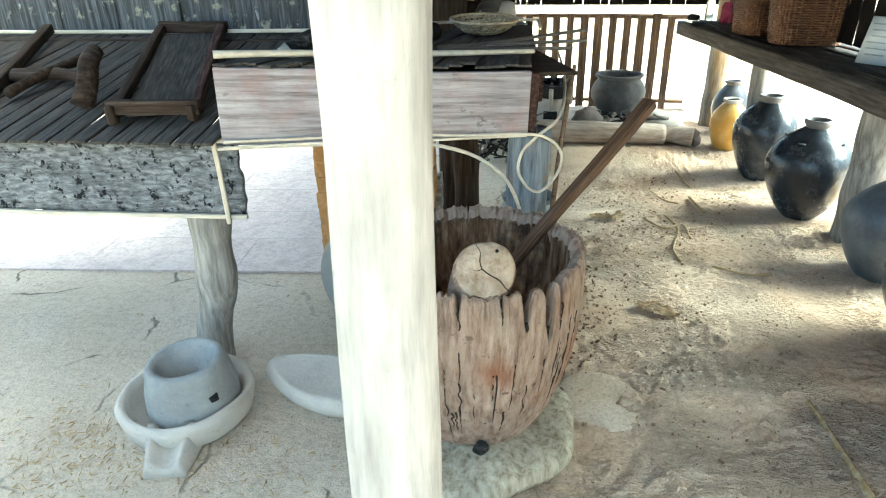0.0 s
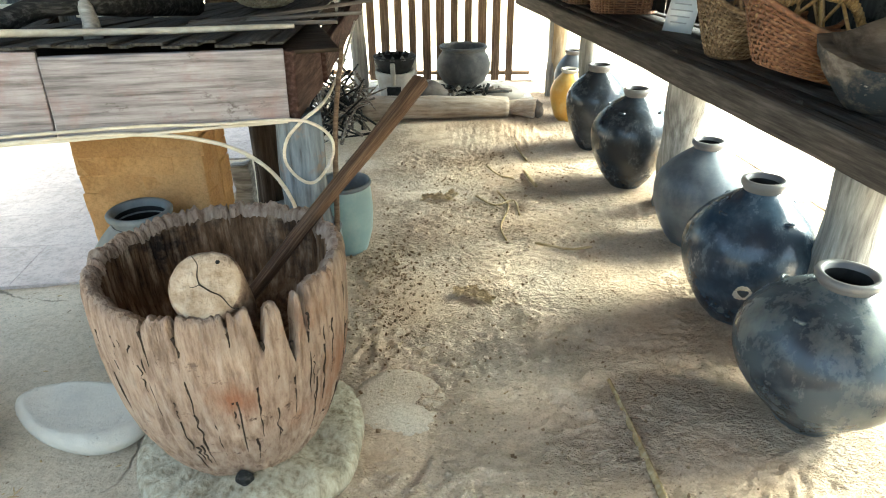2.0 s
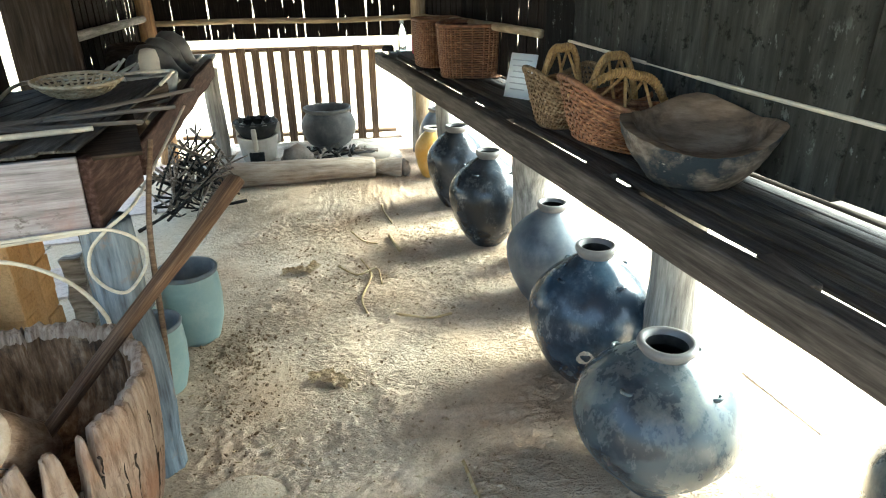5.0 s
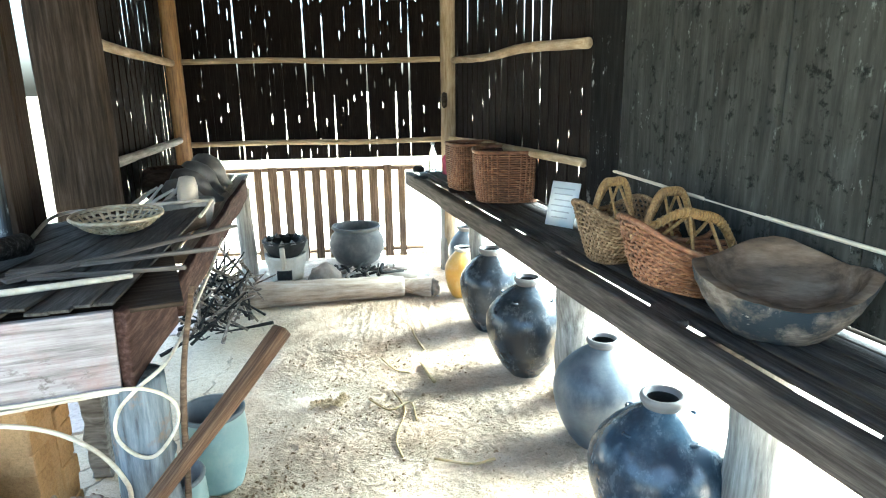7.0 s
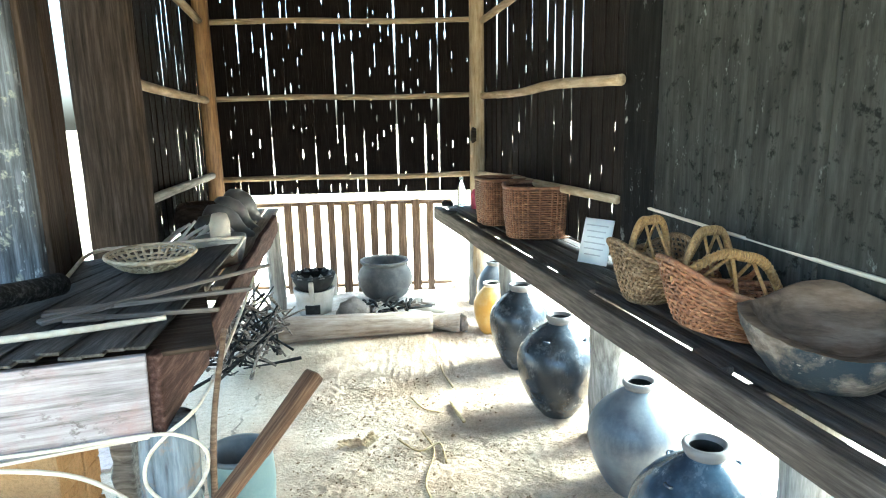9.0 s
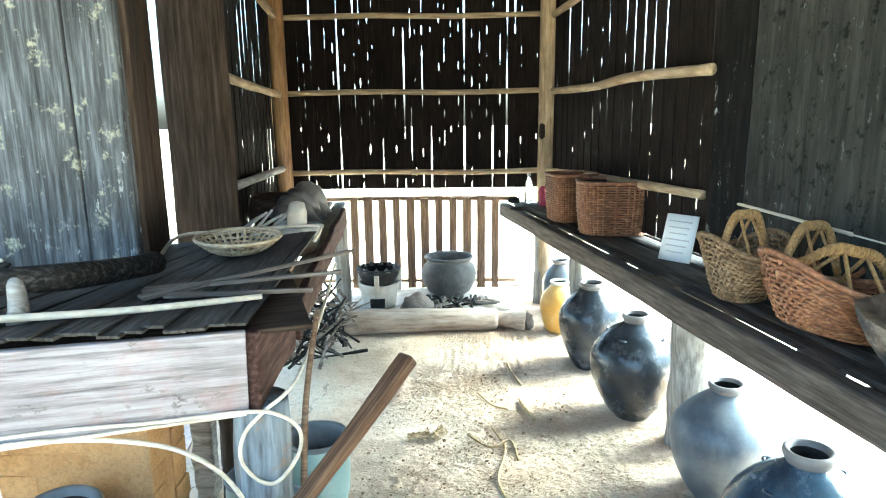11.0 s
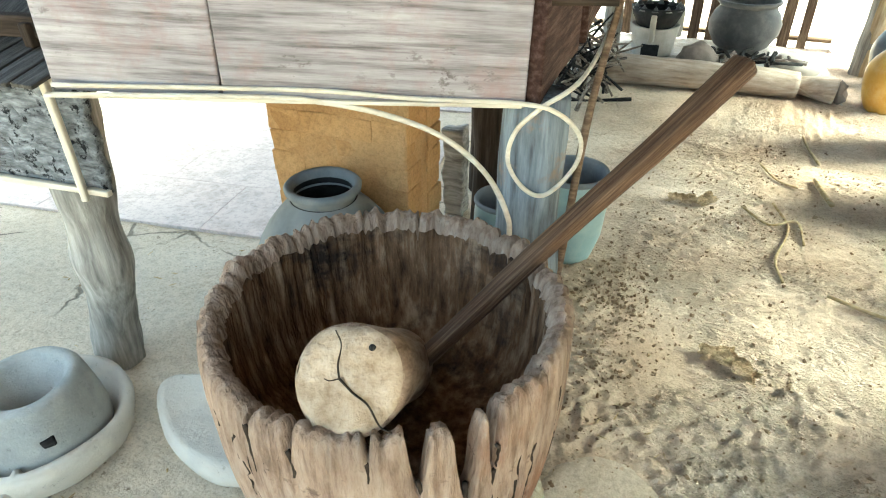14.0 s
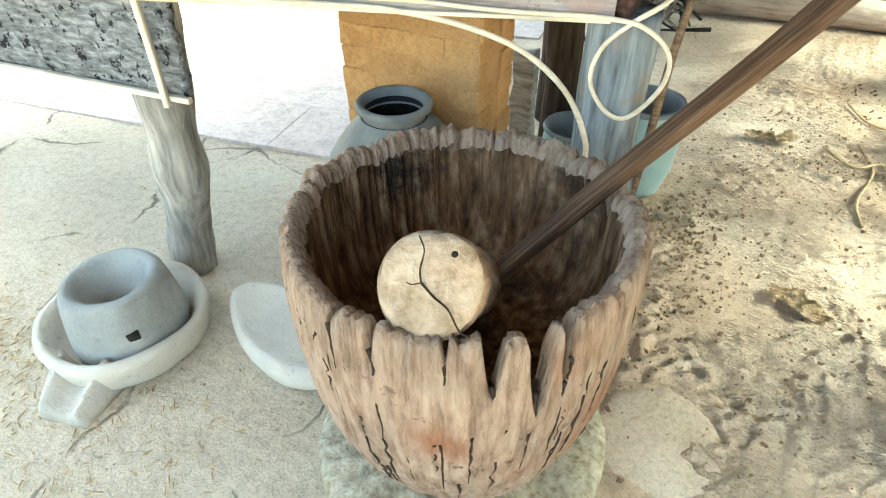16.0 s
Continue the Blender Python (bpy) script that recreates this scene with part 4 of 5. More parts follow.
CLEFTS = [(0.03, 0.022, 0.045), (-0.21, 0.02, 0.02), (0.38, 0.02, 0.035), (0.6, 0.055, 0.1), (0.83, 0.08, 0.15), (0.97, 0.04, 0.13), (-0.8, 0.018, 0.02), (1.3, 0.016, 0.02), (2.3, 0.018, 0.03), (2.6, 0.014, 0.03), (-2.9, 0.014, 0.03), (-2.5, 0.02, 0.02)]
outer = [(0.17, 0.08), (0.205, 0.13), (0.235, 0.19), (0.26, 0.26), (0.277, 0.33), (0.288, 0.4), (0.295, 0.47), (0.298, 0.54), (0.298, 0.59), (0.297, 0.62), (0.293, 0.642), (0.284, 0.648)]
inner = [(0.284, 0.648), (0.274, 0.647), (0.264, 0.638), (0.258, 0.618), (0.257, 0.6), (0.256, 0.575), (0.254, 0.53), (0.247, 0.46), (0.234, 0.405), (0.2, 0.36), (0.14, 0.338), (0.0, 0.33)]


def shell(prof, fibre):
    bm = bmesh.new()
    rings = []
    for r, z in prof:
        if r == 0:
            rings.append([bm.verts.new((0, 0, z))])
            continue
        ring = []
        for i in range(SEG):
            a = 2 * math.pi * i / SEG
            ca, sa = math.cos(a), math.sin(a)
            k = min(1.0, max(0.0, (z - 0.44) / 0.2))
            zz = z - rim_drop(a) * k ** 1.2
            crack = noise.noise(Vector((ca * 18, sa * 18, z * 1.5)))
            rough = 0.0035 + fibre * k ** 3
            notch = 0.01 * max(0.0, noise.noise(Vector((ca * 27, sa * 27, 3.3))) - 0.22) * (k > 0.6)
            rr = r * (1 + 0.02 * noise.noise(Vector((ca * 1.5, sa * 1.5, z * 2)))) - 0.016 * max(0, crack - 0.3) + rough * noise.noise(Vector((ca * 40, sa * 40, z * 3)))
            ring.append(bm.verts.new((rr * ca, rr * sa, zz - notch)))
        rings.append(ring)
    for a, b in zip(rings, rings[1:]):
        for i in range(SEG):
            j = (i + 1) % SEG
            if len(b) == 1:
                bm.faces.new((a[i], a[j], b[0]))
            else:
                bm.faces.new((a[i], a[j], b[j], b[i]))
    return bm


part("mortar_bowl", shell(outer, 0.004), M_MORTAR, mortar)
part("mortar_rim", shell(inner[:4], 0.007), M_MORTAR, mortar, "thick fissured rim")
part("mortar_hollow", shell(inner[3:], 0.007), M_MORTAR_IN, mortar, "worn hollow with shade darkened into its wood colour")
# dark drying cracks down the wall, and the hole at the foot
rng = random.Random(4)
LONG = ((0.03, 0.6, 0.36), (-0.21, 0.61, 0.45), (0.38, 0.6, 0.42), (0.6, 0.56, 0.36), (0.82, 0.53, 0.3), (0.97, 0.53, 0.33), (1.25, 0.52, 0.36), (-0.5, 0.58, 0.4))
for k in range(84):
    a = -math.pi / 2 + rng.uniform(-1.9, 1.9)
    z1 = rng.uniform(0.25, 0.59)
    z0 = z1 - rng.uniform(0.05, 0.2)
    if k < len(LONG):
        a, z1, z0 = LONG[k][0] - math.pi / 2, LONG[k][1], LONG[k][2]
    pts = []
    for q in range(8):
        z = z0 + (z1 - z0) * q / 7
        r = np.interp(z, [p[1] for p in outer], [p[0] for p in outer]) - 0.003
        aa = a + 0.028 * noise.noise(Vector((k, q * 0.9, 0)))
        pts.append((r * math.cos(aa), r * math.sin(aa), z))
    part("crack", tube(pts, (0.001, rng.uniform(0.0016, 0.0036) if k >= len(LONG) else 0.0045), 5, 3, 0.5, 60, k), M_DARKPOST, mortar)
bm = lathe([(0, 0), (0.016, 0.004), (0.02, 0.012), (0.0, 0.03)], 14, 0.006, 30)
part("drain_hole", bm, M_CHAR, mortar, "dark charred hole", m=pose(0.05, -0.2, 0.125, 105, 0, 14) @ Matrix.Diagonal((1.1, 2.2, 1.0, 1)))
bm = lathe([(0, 0), (0.30, 0.0), (0.315, 0.03), (0.31, 0.07), (0.285, 0.095), (0.22, 0.105), (0.15, 0.11), (0, 0.1)], 72, 0.03, 5, 3)
for v in bm.verts:
    c = noise.noise(Vector((v.co.x * 14, v.co.y * 14, v.co.z * 6)))
    v.co.z -= 0.02 * max(0, abs(c) < 0.08) * (v.co.z > 0.05)
part("base_block", bm, M_STUMP, mortar, "split pale wooden base block")

# short pestle block lying in the mortar, its sawn end towards the front
LEFT_UP = (Vector((0.972, 0.234, 0.0)), Vector((-0.15, 0.61, 0.778)))
FACE, TAIL = Vector((0.207, 1.33, 0.682)), Vector((0.108, 1.665, 0.392))
head = thing("pestle_block", tuple(TAIL), "short thick wooden pestle with a cracked pale end", "pestle")
m_, l_ = along(Vector((0, 0, 0)), FACE - TAIL)
m_ = m_ @ pose(0, 0, 0, 0, 90, 0)
bm = lathe([(0, -l_ / 2), (0.062, -l_ / 2), (0.07, -l_ * 0.3), (0.073, 0), (0.075, l_ / 2 - 0.035), (0.074, l_ / 2 - 0.014), (0.07, l_ / 2 - 0.004)], 48, 0.009, 9, 2)
part("pestle_shaft", bm, M_MORTAR, head, "brown worn shaft", m=m_)
bm = lathe([(0.0705, l_ / 2 - 0.005), (0.066, l_ / 2 + 0.002), (0.055, l_ / 2 + 0.005), (0.035, l_ / 2 + 0.006), (0.015, l_ / 2 + 0.006), (0, l_ / 2 + 0.006)], 48, 0.009, 9, 2)
wobble(bm, 0.0035, 60, 4)
part("sawn_end", bm, M_ENDGRAIN, head, "pale cracked end grain", m=m_)
ez = l_ / 2 + 0.007
for side, pts in ((0.0018, ((-0.008, 0.002), (0.012, -0.014), (0.032, -0.026), (0.05, -0.05), (0.066, -0.056))), (0.0015, ((-0.008, 0.002), (-0.012, 0.02), (-0.01, 0.044), (-0.02, 0.062))), (0.001, ((-0.008, 0.002), (-0.02, -0.002), (-0.028, 0.0)))):
    part("crack", tube([m_.inverted() @ ((FACE - TAIL) * 1.014 + LEFT_UP[0] * x + LEFT_UP[1] * y) for x, y in pts], (side, side * 0.6), 5, 4), M_DARKPOST, head, m=m_)
part("wormhole", lathe([(0, 0), (0.005, 0), (0.004, 0.004), (0, 0.004)], 10, 0.001, 90), M_CHAR, head, m=m_ @ Matrix.Translation(m_.inverted() @ ((FACE - TAIL) * 1.012 + LEFT_UP[0] * 0.03 + LEFT_UP[1] * 0.045)))

pole = thing("pestle_pole", (0.12, 1.52, 0.42), "long squared dark-brown pestle pole leaning in the mortar", "pestle")
m_, l_ = along(Vector((0.0, 0.0, 0.0)), Vector((0.607, 2.05, 0.94)) - Vector((0.12, 1.52, 0.42)))
bm = block(l_, 0.044, 0.033, (16, 2, 2), 0.008, 0.004, 6, 3, (0.5, 1, 1))
for v in bm.verts:
    k = 0.62 + 0.42 * (v.co.x / l_ + 0.5)
    v.co.y *= k
    v.co.z *= k
part("pole_shaft", bm, M_PESTLE, pole, m=m_)

# ---- stone quern, stone, ground bits ----
quern = thing("stone_quern", (-0.775, 1.455, 0), "grey stone hand quern on a spouted stone dish", "quern")
part("upper_stone", lathe([(0, 0.055), (0.138, 0.055), (0.142, 0.08), (0.138, 0.14), (0.128, 0.2), (0.122, 0.226), (0.114, 0.236), (0.1, 0.238), (0.088, 0.226), (0.07, 0.19), (0.048, 0.165), (0.04, 0.13), (0.036, 0.1), (0, 0.095)], 56, 0.006, 11, 3), M_QUERN, quern, m=pose(0.038, -0.006, 0, 2, -2, 0))
part("peg_hole", block(0.03, 0.02, 0.026, (2, 1, 2), 0.005, 0.003, 30), M_CHAR, quern, "dark square peg hole", m=pose(0.038, -0.006, 0, 0, 0, -32) @ pose(0.129, 0, 0.15, 0, -6, 90))
bm = lathe([(0, 0.0), (0.17, 0.0), (0.2, 0.03), (0.212, 0.085), (0.205, 0.105), (0.19, 0.108), (0.178, 0.09), (0.165, 0.055), (0, 0.05)], 56, 0.008, 7, 5)
part("lower_dish", bm, M_STONE, quern, "paler spouted lower dish")
bm = bmesh.new()
rows = []
for j in range(9):
    y = 0.2 * j / 8
    half = 0.075 - 0.1 * y
    row = []
    for i in range(11):
        x = -1 + 2 * i / 10
        row.append(bm.verts.new((x * half, y, 0.005 + (0.1 - 0.28 * y) * (0.42 + 0.58 * min(1, abs(x) / 0.62) ** 2) * min(1.0, (1.02 - abs(x)) * 6))))
    rows.append(row)
for a, b in zip(rows, rows[1:]):
    for i in range(10):
        bm.faces.new((a[i], a[i + 1], b[i + 1], b[i]))
ext = bmesh.ops.extrude_face_region(bm, geom=bm.faces[:])
for v in [g for g in ext["geom"] if isinstance(g, bmesh.types.BMVert)]:
    v.co.z = -0.005
bmesh.ops.recalc_face_normals(bm, faces=bm.faces)
part("spout", wobble(bm, 0.006, 10), M_STONE, quern, "short open spout", m=pose(0.045, -0.15, 0, 0, 0, 196) @ Matrix.Diagonal((1.1, 0.62, 1, 1)))

stone = thing("pale_stone", (-0.385, 1.632, 0), "smooth pale boat-shaped stone on the earth", "stone", turn=-14)
bm = bmesh.new()
bmesh.ops.create_icosphere(bm, subdivisions=4, radius=1)
for v in bm.verts:
    v.co = Vector((v.co.x * 0.225, v.co.y * 0.12 * (1 + 0.25 * v.co.x), max(-0.01, 0.06 + v.co.z * 0.07 if v.co.z < 0.5 else 0.06 + 0.07 * (0.5 - (v.co.z - 0.5) * 0.3))))
wobble(bm, 0.01, 6, 2)
part("stone_body", bm, M_STONE, stone)


def lump(name, at, size, material, label, category, seed, rough=0.35, kind=""):
    ob = thing(name, at, label, category, kind=kind)
    bm = bmesh.new()
    bmesh.ops.create_icosphere(bm, subdivisions=3, radius=1)
    for v in bm.verts:
        f = 1 + rough * noise.noise(v.co * 1.6 + Vector((seed * 5, 0, 0))) + rough * 0.4 * noise.noise(v.co * 5 + Vector((0, seed * 5, 0)))
        v.co = Vector((v.co.x * size[0] * f, v.co.y * size[1] * f, max(-0.3, v.co.z) * size[2] * f))
    part(name + "_body", bm, material, ob)
    return ob


def husk(at, size, seed, turn):
    """A curled, broken piece of dry bark or husk."""
    ob = thing("mud_crust", at, "curled piece of dry yellow-brown mud crust on the floor", "mud crust", "mud crusts on the floor", turn=turn)
    ob.matrix_world = pose(at[0], at[1], earth_height(at[0], at[1]) + 0.014, 0, 0, turn)
    bm = sheet(-1, 1, -1, 1, 0.125, lambda x, y: 0)
    for v in bm.verts:
        x, y = v.co.x, v.co.y
        f = 1 + 0.35 * noise.noise(Vector((x * 2, y * 2, seed)))
        v.co = Vector((x * size * f, y * size * 0.55 * f, size * (0.02 + 0.28 * max(0, noise.noise(Vector((x * 1.3, y * 1.3, seed + 4))) + 0.25 * y + 0.1))))
    bmesh.ops.solidify(bm, geom=bm.faces[:], thickness=0.004)
    bmesh.ops.recalc_face_normals(bm, faces=bm.faces)
    part("crust_piece", wobble(bm, size * 0.12, 60, seed), M_CLOD, ob, smooth=False)


husk((0.735, 2.42, 0.006), 0.05, 1, 20)
husk((0.80, 2.38, 0.006), 0.055, 5, -35)
husk((0.55, 3.39, 0.006), 0.06, 2, 10)
husk((0.64, 3.42, 0.008), 0.06, 3, 60)


def floor_stick(pts, r, label, material=M_TWIG):
    p0 = Vector((*pts[0], 0))
    ob = thing("stick", tuple(p0), label, "stick", "sticks on the floor")
    part("stick_rod", tube([Vector((x, y, r * 0.9 + 0.004 + earth_height(x, y))) - p0 for x, y in pts], r, 8, 5, 0.3, 20, r * 900), material, ob)


floor_stick([(1.07, 3.80), (1.09, 3.68), (1.118, 3.56)], 0.010, "short peeled stick lying on the floor", M_LEAF)
floor_stick([(1.05, 4.35), (1.06, 4.2), (1.10, 4.0)], 0.006, "thin twig lying on the floor", M_LEAF)
floor_stick([(1.05, 2.86), (1.2, 2.8), (1.3, 2.83)], 0.006, "thin bent twig lying on the floor", M_LEAF)
floor_stick([(0.9, 3.5), (0.95, 3.3), (0.9, 3.05), (0.92, 2.9)], 0.005, "twisted dry root on the floor", M_LEAF)
floor_stick([(0.78, 3.42), (0.88, 3.3), (0.98, 3.36), (1.0, 3.2)], 0.005, "twisted dry root on the floor", M_LEAF)
floor_stick([(0.85, 3.9), (0.92, 3.75), (1.0, 3.7)], 0.005, "bent dry root on the floor", M_LEAF)
strip_ = thing("palm_strip", (1.22, 1.72, 0.004), "flat dry palm strip on the floor", "palm strip")
part("strip_blade", tube([(-0.02, 0.18, 0.005), (0.0, 0.0, 0.006), (0.03, -0.3, 0.005), (0.05, -0.6, 0.006)], (0.006, 0.016), 6, 5, 0.1, 8, 1, None, 0.2), M_LEAF, strip_)

rng = random.Random(12)
bm = bmesh.new()
for k in range(5200):
    if k < 650:
        x, y = rng.gauss(0.43, 0.1), rng.gauss(2.35, 0.28)
    elif k < 900:
        x, y = rng.gauss(0.85, 0.16), rng.gauss(3.3, 0.25)
    else:
        x, y = rng.uniform(-1.3, 2.1), rng.uniform(0.7, 5.0)
    s = 0.0015 + 0.005 * rng.random() ** 3
    if k >= 1900:
        s = 0.002 + 0.008 * rng.random() ** 3
        x, y = rng.uniform(0.3, 1.35), rng.uniform(1.0, 4.2)
        if noise.noise(Vector((x * 3, y * 3, 5))) < -0.05:
            s *= 0.4
        if k % 4 == 0:
            x, y = rng.gauss(0.4, 0.07), rng.gauss(2.6, 0.22)
    elif k >= 1500:
        s = 0.004 + 0.008 * rng.random() ** 2
        x, y = (rng.gauss(0.45, 0.12), rng.gauss(2.45, 0.35)) if k % 3 else (rng.gauss(0.85, 0.2), rng.gauss(3.4, 0.3))
    m = pose(x, y, s * 0.4 + earth_height(x, y), rng.uniform(0, 360), rng.uniform(0, 360), 0) @ Matrix.Diagonal((s * rng.uniform(0.7, 1.5), s, s * 0.7, 1))
    v = [bm.verts.new(m @ Vector(c)) for c in ((0.8, 0, 0), (0, 0.8, 0), (-0.8, 0, 0), (0, -0.8, 0), (0, 0, 0.8), (0, 0, -0.8))]
    for q in range(4):
        bm.faces.new((v[q], v[(q + 1) % 4], v[4]))
        bm.faces.new((v[(q + 1) % 4], v[q], v[5]))
wobble(bm, 0.004, 60, 1)
tagged(part("crumbs", bm, M_CRUMB, None, smooth=False), "loose earth crumbs and grit on the floor", "grit", kind="stuff")

rng = random.Random(31)
bm = bmesh.new()
for k in range(520):
    if k < 300:
        x, y = rng.gauss(-1.0, 0.16), rng.gauss(1.22, 0.1)
    elif k < 420:
        x, y = rng.gauss(-0.5, 0.14), rng.gauss(1.2, 0.12)
    else:
        x, y = rng.uniform(-1.4, 0.9), rng.uniform(0.9, 2.4)
    ln, w = rng.uniform(0.008, 0.03), rng.uniform(0.002, 0.006)
    m = pose(x, y, 0.006 + earth_height(x, y), rng.uniform(-25, 25), rng.uniform(-20, 20), rng.uniform(0, 360))
    v = [bm.verts.new(m @ Vector(c)) for c in ((-ln / 2, -w / 2, 0), (ln / 2, -w / 3, 0.001), (ln / 2, w / 3, 0.001), (-ln / 2, w / 2, 0), (0, 0, 0.003), (0, 0, -0.002))]
    for q in range(4):
        bm.faces.new((v[q], v[(q + 1) % 4], v[4]))
        bm.faces.new((v[(q + 1) % 4], v[q], v[5]))
tagged(part("straw_litter", bm, M_LEAF, None, smooth=False), "chips of dry straw and husk strewn on the earth", "litter", kind="stuff")

# ---- hearth ----
hearth = tagged(part("ash_bed", sheet(-0.35, 1.3, 4.98, 5.82, 0.03, lambda x, y: 0.115 * min(1, max(0, (x + 0.35) * 4)) * min(1, max(0, (1.3 - x) * 3)) + 0.018 * noise.noise(Vector((x * 6, y * 6, 0))) - 0.01), M_ASH), "raised bed of pale ash behind the log", "ash bed", kind="structure")
log = thing("hearth_log", (0.47, 4.97, 0), "bleached barkless log edging the hearth", "log")
part("log_trunk", tube([(-0.53, -0.03, 0.085), (-0.1, 0.0, 0.088), (0.3, 0.03, 0.085), (0.56, 0.06, 0.075)], (0.095, 0.078), 20, 8, 0.1, 4, 2), M_LOG, log)
stub = thing("burnt_stub", (1.1, 5.03, 0), "short weathered branch stub with a burnt hollow end", "branch")
part("stub_wood", tube([(-0.1, 0.03, 0.07), (0.02, 0.0, 0.075), (0.14, -0.02, 0.065)], (0.045, 0.075), 14, 6, 0.3, 8, 4), M_LOG, stub)
part("stub_end", lathe([(0, 0), (0.055, 0.0), (0.07, 0.02), (0.05, 0.045), (0, 0.03)], 16, 0.02, 20, 2), M_ROCK, stub, "dark hollow end", m=pose(0.14, -0.02, 0.065, 0, 80, -10))

stove = thing("clay_stove", (0.16, 5.28, 0.1), "whitewashed bucket-shaped clay stove with a fire door", "stove")
bm = lathe([(0, 0), (0.115, 0), (0.125, 0.02), (0.135, 0.1), (0.15, 0.18), (0.155, 0.2), (0.14, 0.2), (0.12, 0.1), (0, 0.09)], 32, 0.006, 7, 1)
part("stove_body", bm, M_STOVE, stove)
part("fire_door", block(0.11, 0.03, 0.07, (2, 1, 2), 0.006, 0.003), M_SOOT_SHADE, stove, "black square fire opening", m=pose(0, -0.128, 0.065))
for a in (25, 155, 270 + 0.01):
    part("pot_rest", block(0.05, 0.035, 0.17, (1, 1, 3), 0.01, 0.008, 9, a), M_STOVE, stove, m=pose(0.155 * math.cos(radians(a)), 0.155 * math.sin(radians(a)), 0.2, 0, 0, a))
bowl = thing("sooty_bowl", (0.16, 5.28, 0.27), "black sooty bowl with a notched rim on the stove", "bowl")
bm = lathe([(0, 0), (0.08, 0.0), (0.12, 0.03), (0.15, 0.09), (0.165, 0.14), (0.155, 0.145), (0.135, 0.09), (0, 0.05)], 36, 0.003, 7, 1)
part("bowl_body", bm, M_SOOT_SHADE, bowl)
for k in range(12):
    a = 2 * math.pi * k / 12
    bm = bmesh.new()
    bmesh.ops.create_cone(bm, segments=4, radius1=0.03, radius2=0.002, depth=0.035, cap_ends=True)
    part("rim_notch", bm, M_IRONPOT, bowl, m=pose(0.145 * math.cos(a), 0.145 * math.sin(a), 0.145, 0, 0, math.degrees(a) + 45))
cook = thing("cooking_pot", (0.69, 5.56, 0.11), "round-bellied grey cooking pot with a black mouth", "pot")
part("pot_body", lathe([(0, 0), (0.1, 0.0), (0.17, 0.05), (0.215, 0.13), (0.222, 0.19), (0.2, 0.25), (0.178, 0.275), (0.172, 0.295)], 40, 0.003, 4, 2), M_IRONPOT, cook)
part("pot_rim", lathe([(0.17, 0.29), (0.18, 0.3), (0.196, 0.315), (0.194, 0.328), (0.18, 0.33), (0.168, 0.31), (0.165, 0.27), (0.19, 0.2), (0.15, 0.06), (0, 0.03)], 40, 0.002), M_IRONPOT, cook, "flared rim")
lump("hearth_stone", (0.45, 5.17, 0.1), (0.13, 0.1, 0.13), M_ROCK, "rounded brown hearth stone in the ash", "stone", 3, 0.25)
lump("hearth_stone", (1.0, 5.35, 0.08), (0.14, 0.1, 0.09), M_STOVE, "pale ashy stone at the side of the hearth", "stone", 6, 0.4)
lump("hearth_stone", (-0.12, 5.12, 0.08), (0.13, 0.08, 0.1), M_STOVE, "pale broken stone beside the stove", "stone", 9, 0.5)
rng = random.Random(21)
for k in range(22):
    x, y = rng.uniform(0.5, 0.98), rng.uniform(5.06, 5.3)
    a, ln = rng.uniform(0, 360), rng.uniform(0.1, 0.25)
    ob = thing("charred_stick", (x, y, 0.12 + rng.uniform(0, 0.06)), "charred firewood stick lying in the ash", "firewood", "firewood in the hearth", turn=a)
    part("stick_rod", tube([(-ln / 2, 0, 0), (0, 0.01, 0.015), (ln / 2, 0, rng.uniform(-0.02, 0.05))], rng.uniform(0.007, 0.016), 7, 3, 0.3, 20, k), M_CHAR if k % 3 else M_TWIG, ob)
for k in range(100):
    x, y = rng.uniform(-0.36, -0.0), rng.uniform(4.15, 4.9)
    a, ln = rng.gauss(60, 55), rng.uniform(0.15, 0.42)
    z = rng.uniform(0.02, 0.34)
    ob = thing("firewood_stick", (x, y, z), "dry grey firewood stick in a heap under the table", "firewood", "heap of firewood", turn=a)
    t = rng.uniform(-0.16, 0.18)
    part("stick_rod", tube([(-ln / 2, 0, max(-t, 0.01 - z)), (0, rng.uniform(-0.02, 0.02), rng.uniform(0, 0.02)), (ln / 2, 0, max(t, 0.01 - z))], (rng.uniform(0.006, 0.014), 0.005), 7, 3, 0.3, 20, k), M_TWIG if k % 2 else M_CHAR, ob)

# ---- canes round the table corner ----
cane = thing("rattan_cane", (0.235, 1.95, 0.85), "long pale rattan cane looped round the table leg", "cane")
p0 = Vector((0.235, 1.95, 0.85))


def cane_part(pts, r, seed=0):
    part("cane_length", tube([Vector(p) - p0 for p in pts], r, 8, 8, 0.06, 20, seed), M_CANE, cane)


cane_part([(-0.62, 1.655, 0.868), (-0.24, 1.785, 0.868), (-0.098, 1.832, 0.866), (0.053, 1.882, 0.856), (0.235, 1.94, 0.852), (0.306, 1.962, 0.835), (0.348, 1.985, 0.785), (0.343, 1.985, 0.722), (0.296, 1.968, 0.662), (0.255, 1.955, 0.671), (0.22, 1.945, 0.727), (0.229, 1.948, 0.79), (0.272, 1.962, 0.84), (0.335, 2.03, 0.89), (0.335, 2.35, 0.95), (0.28, 2.9, 0.98)], 0.0047, 1)
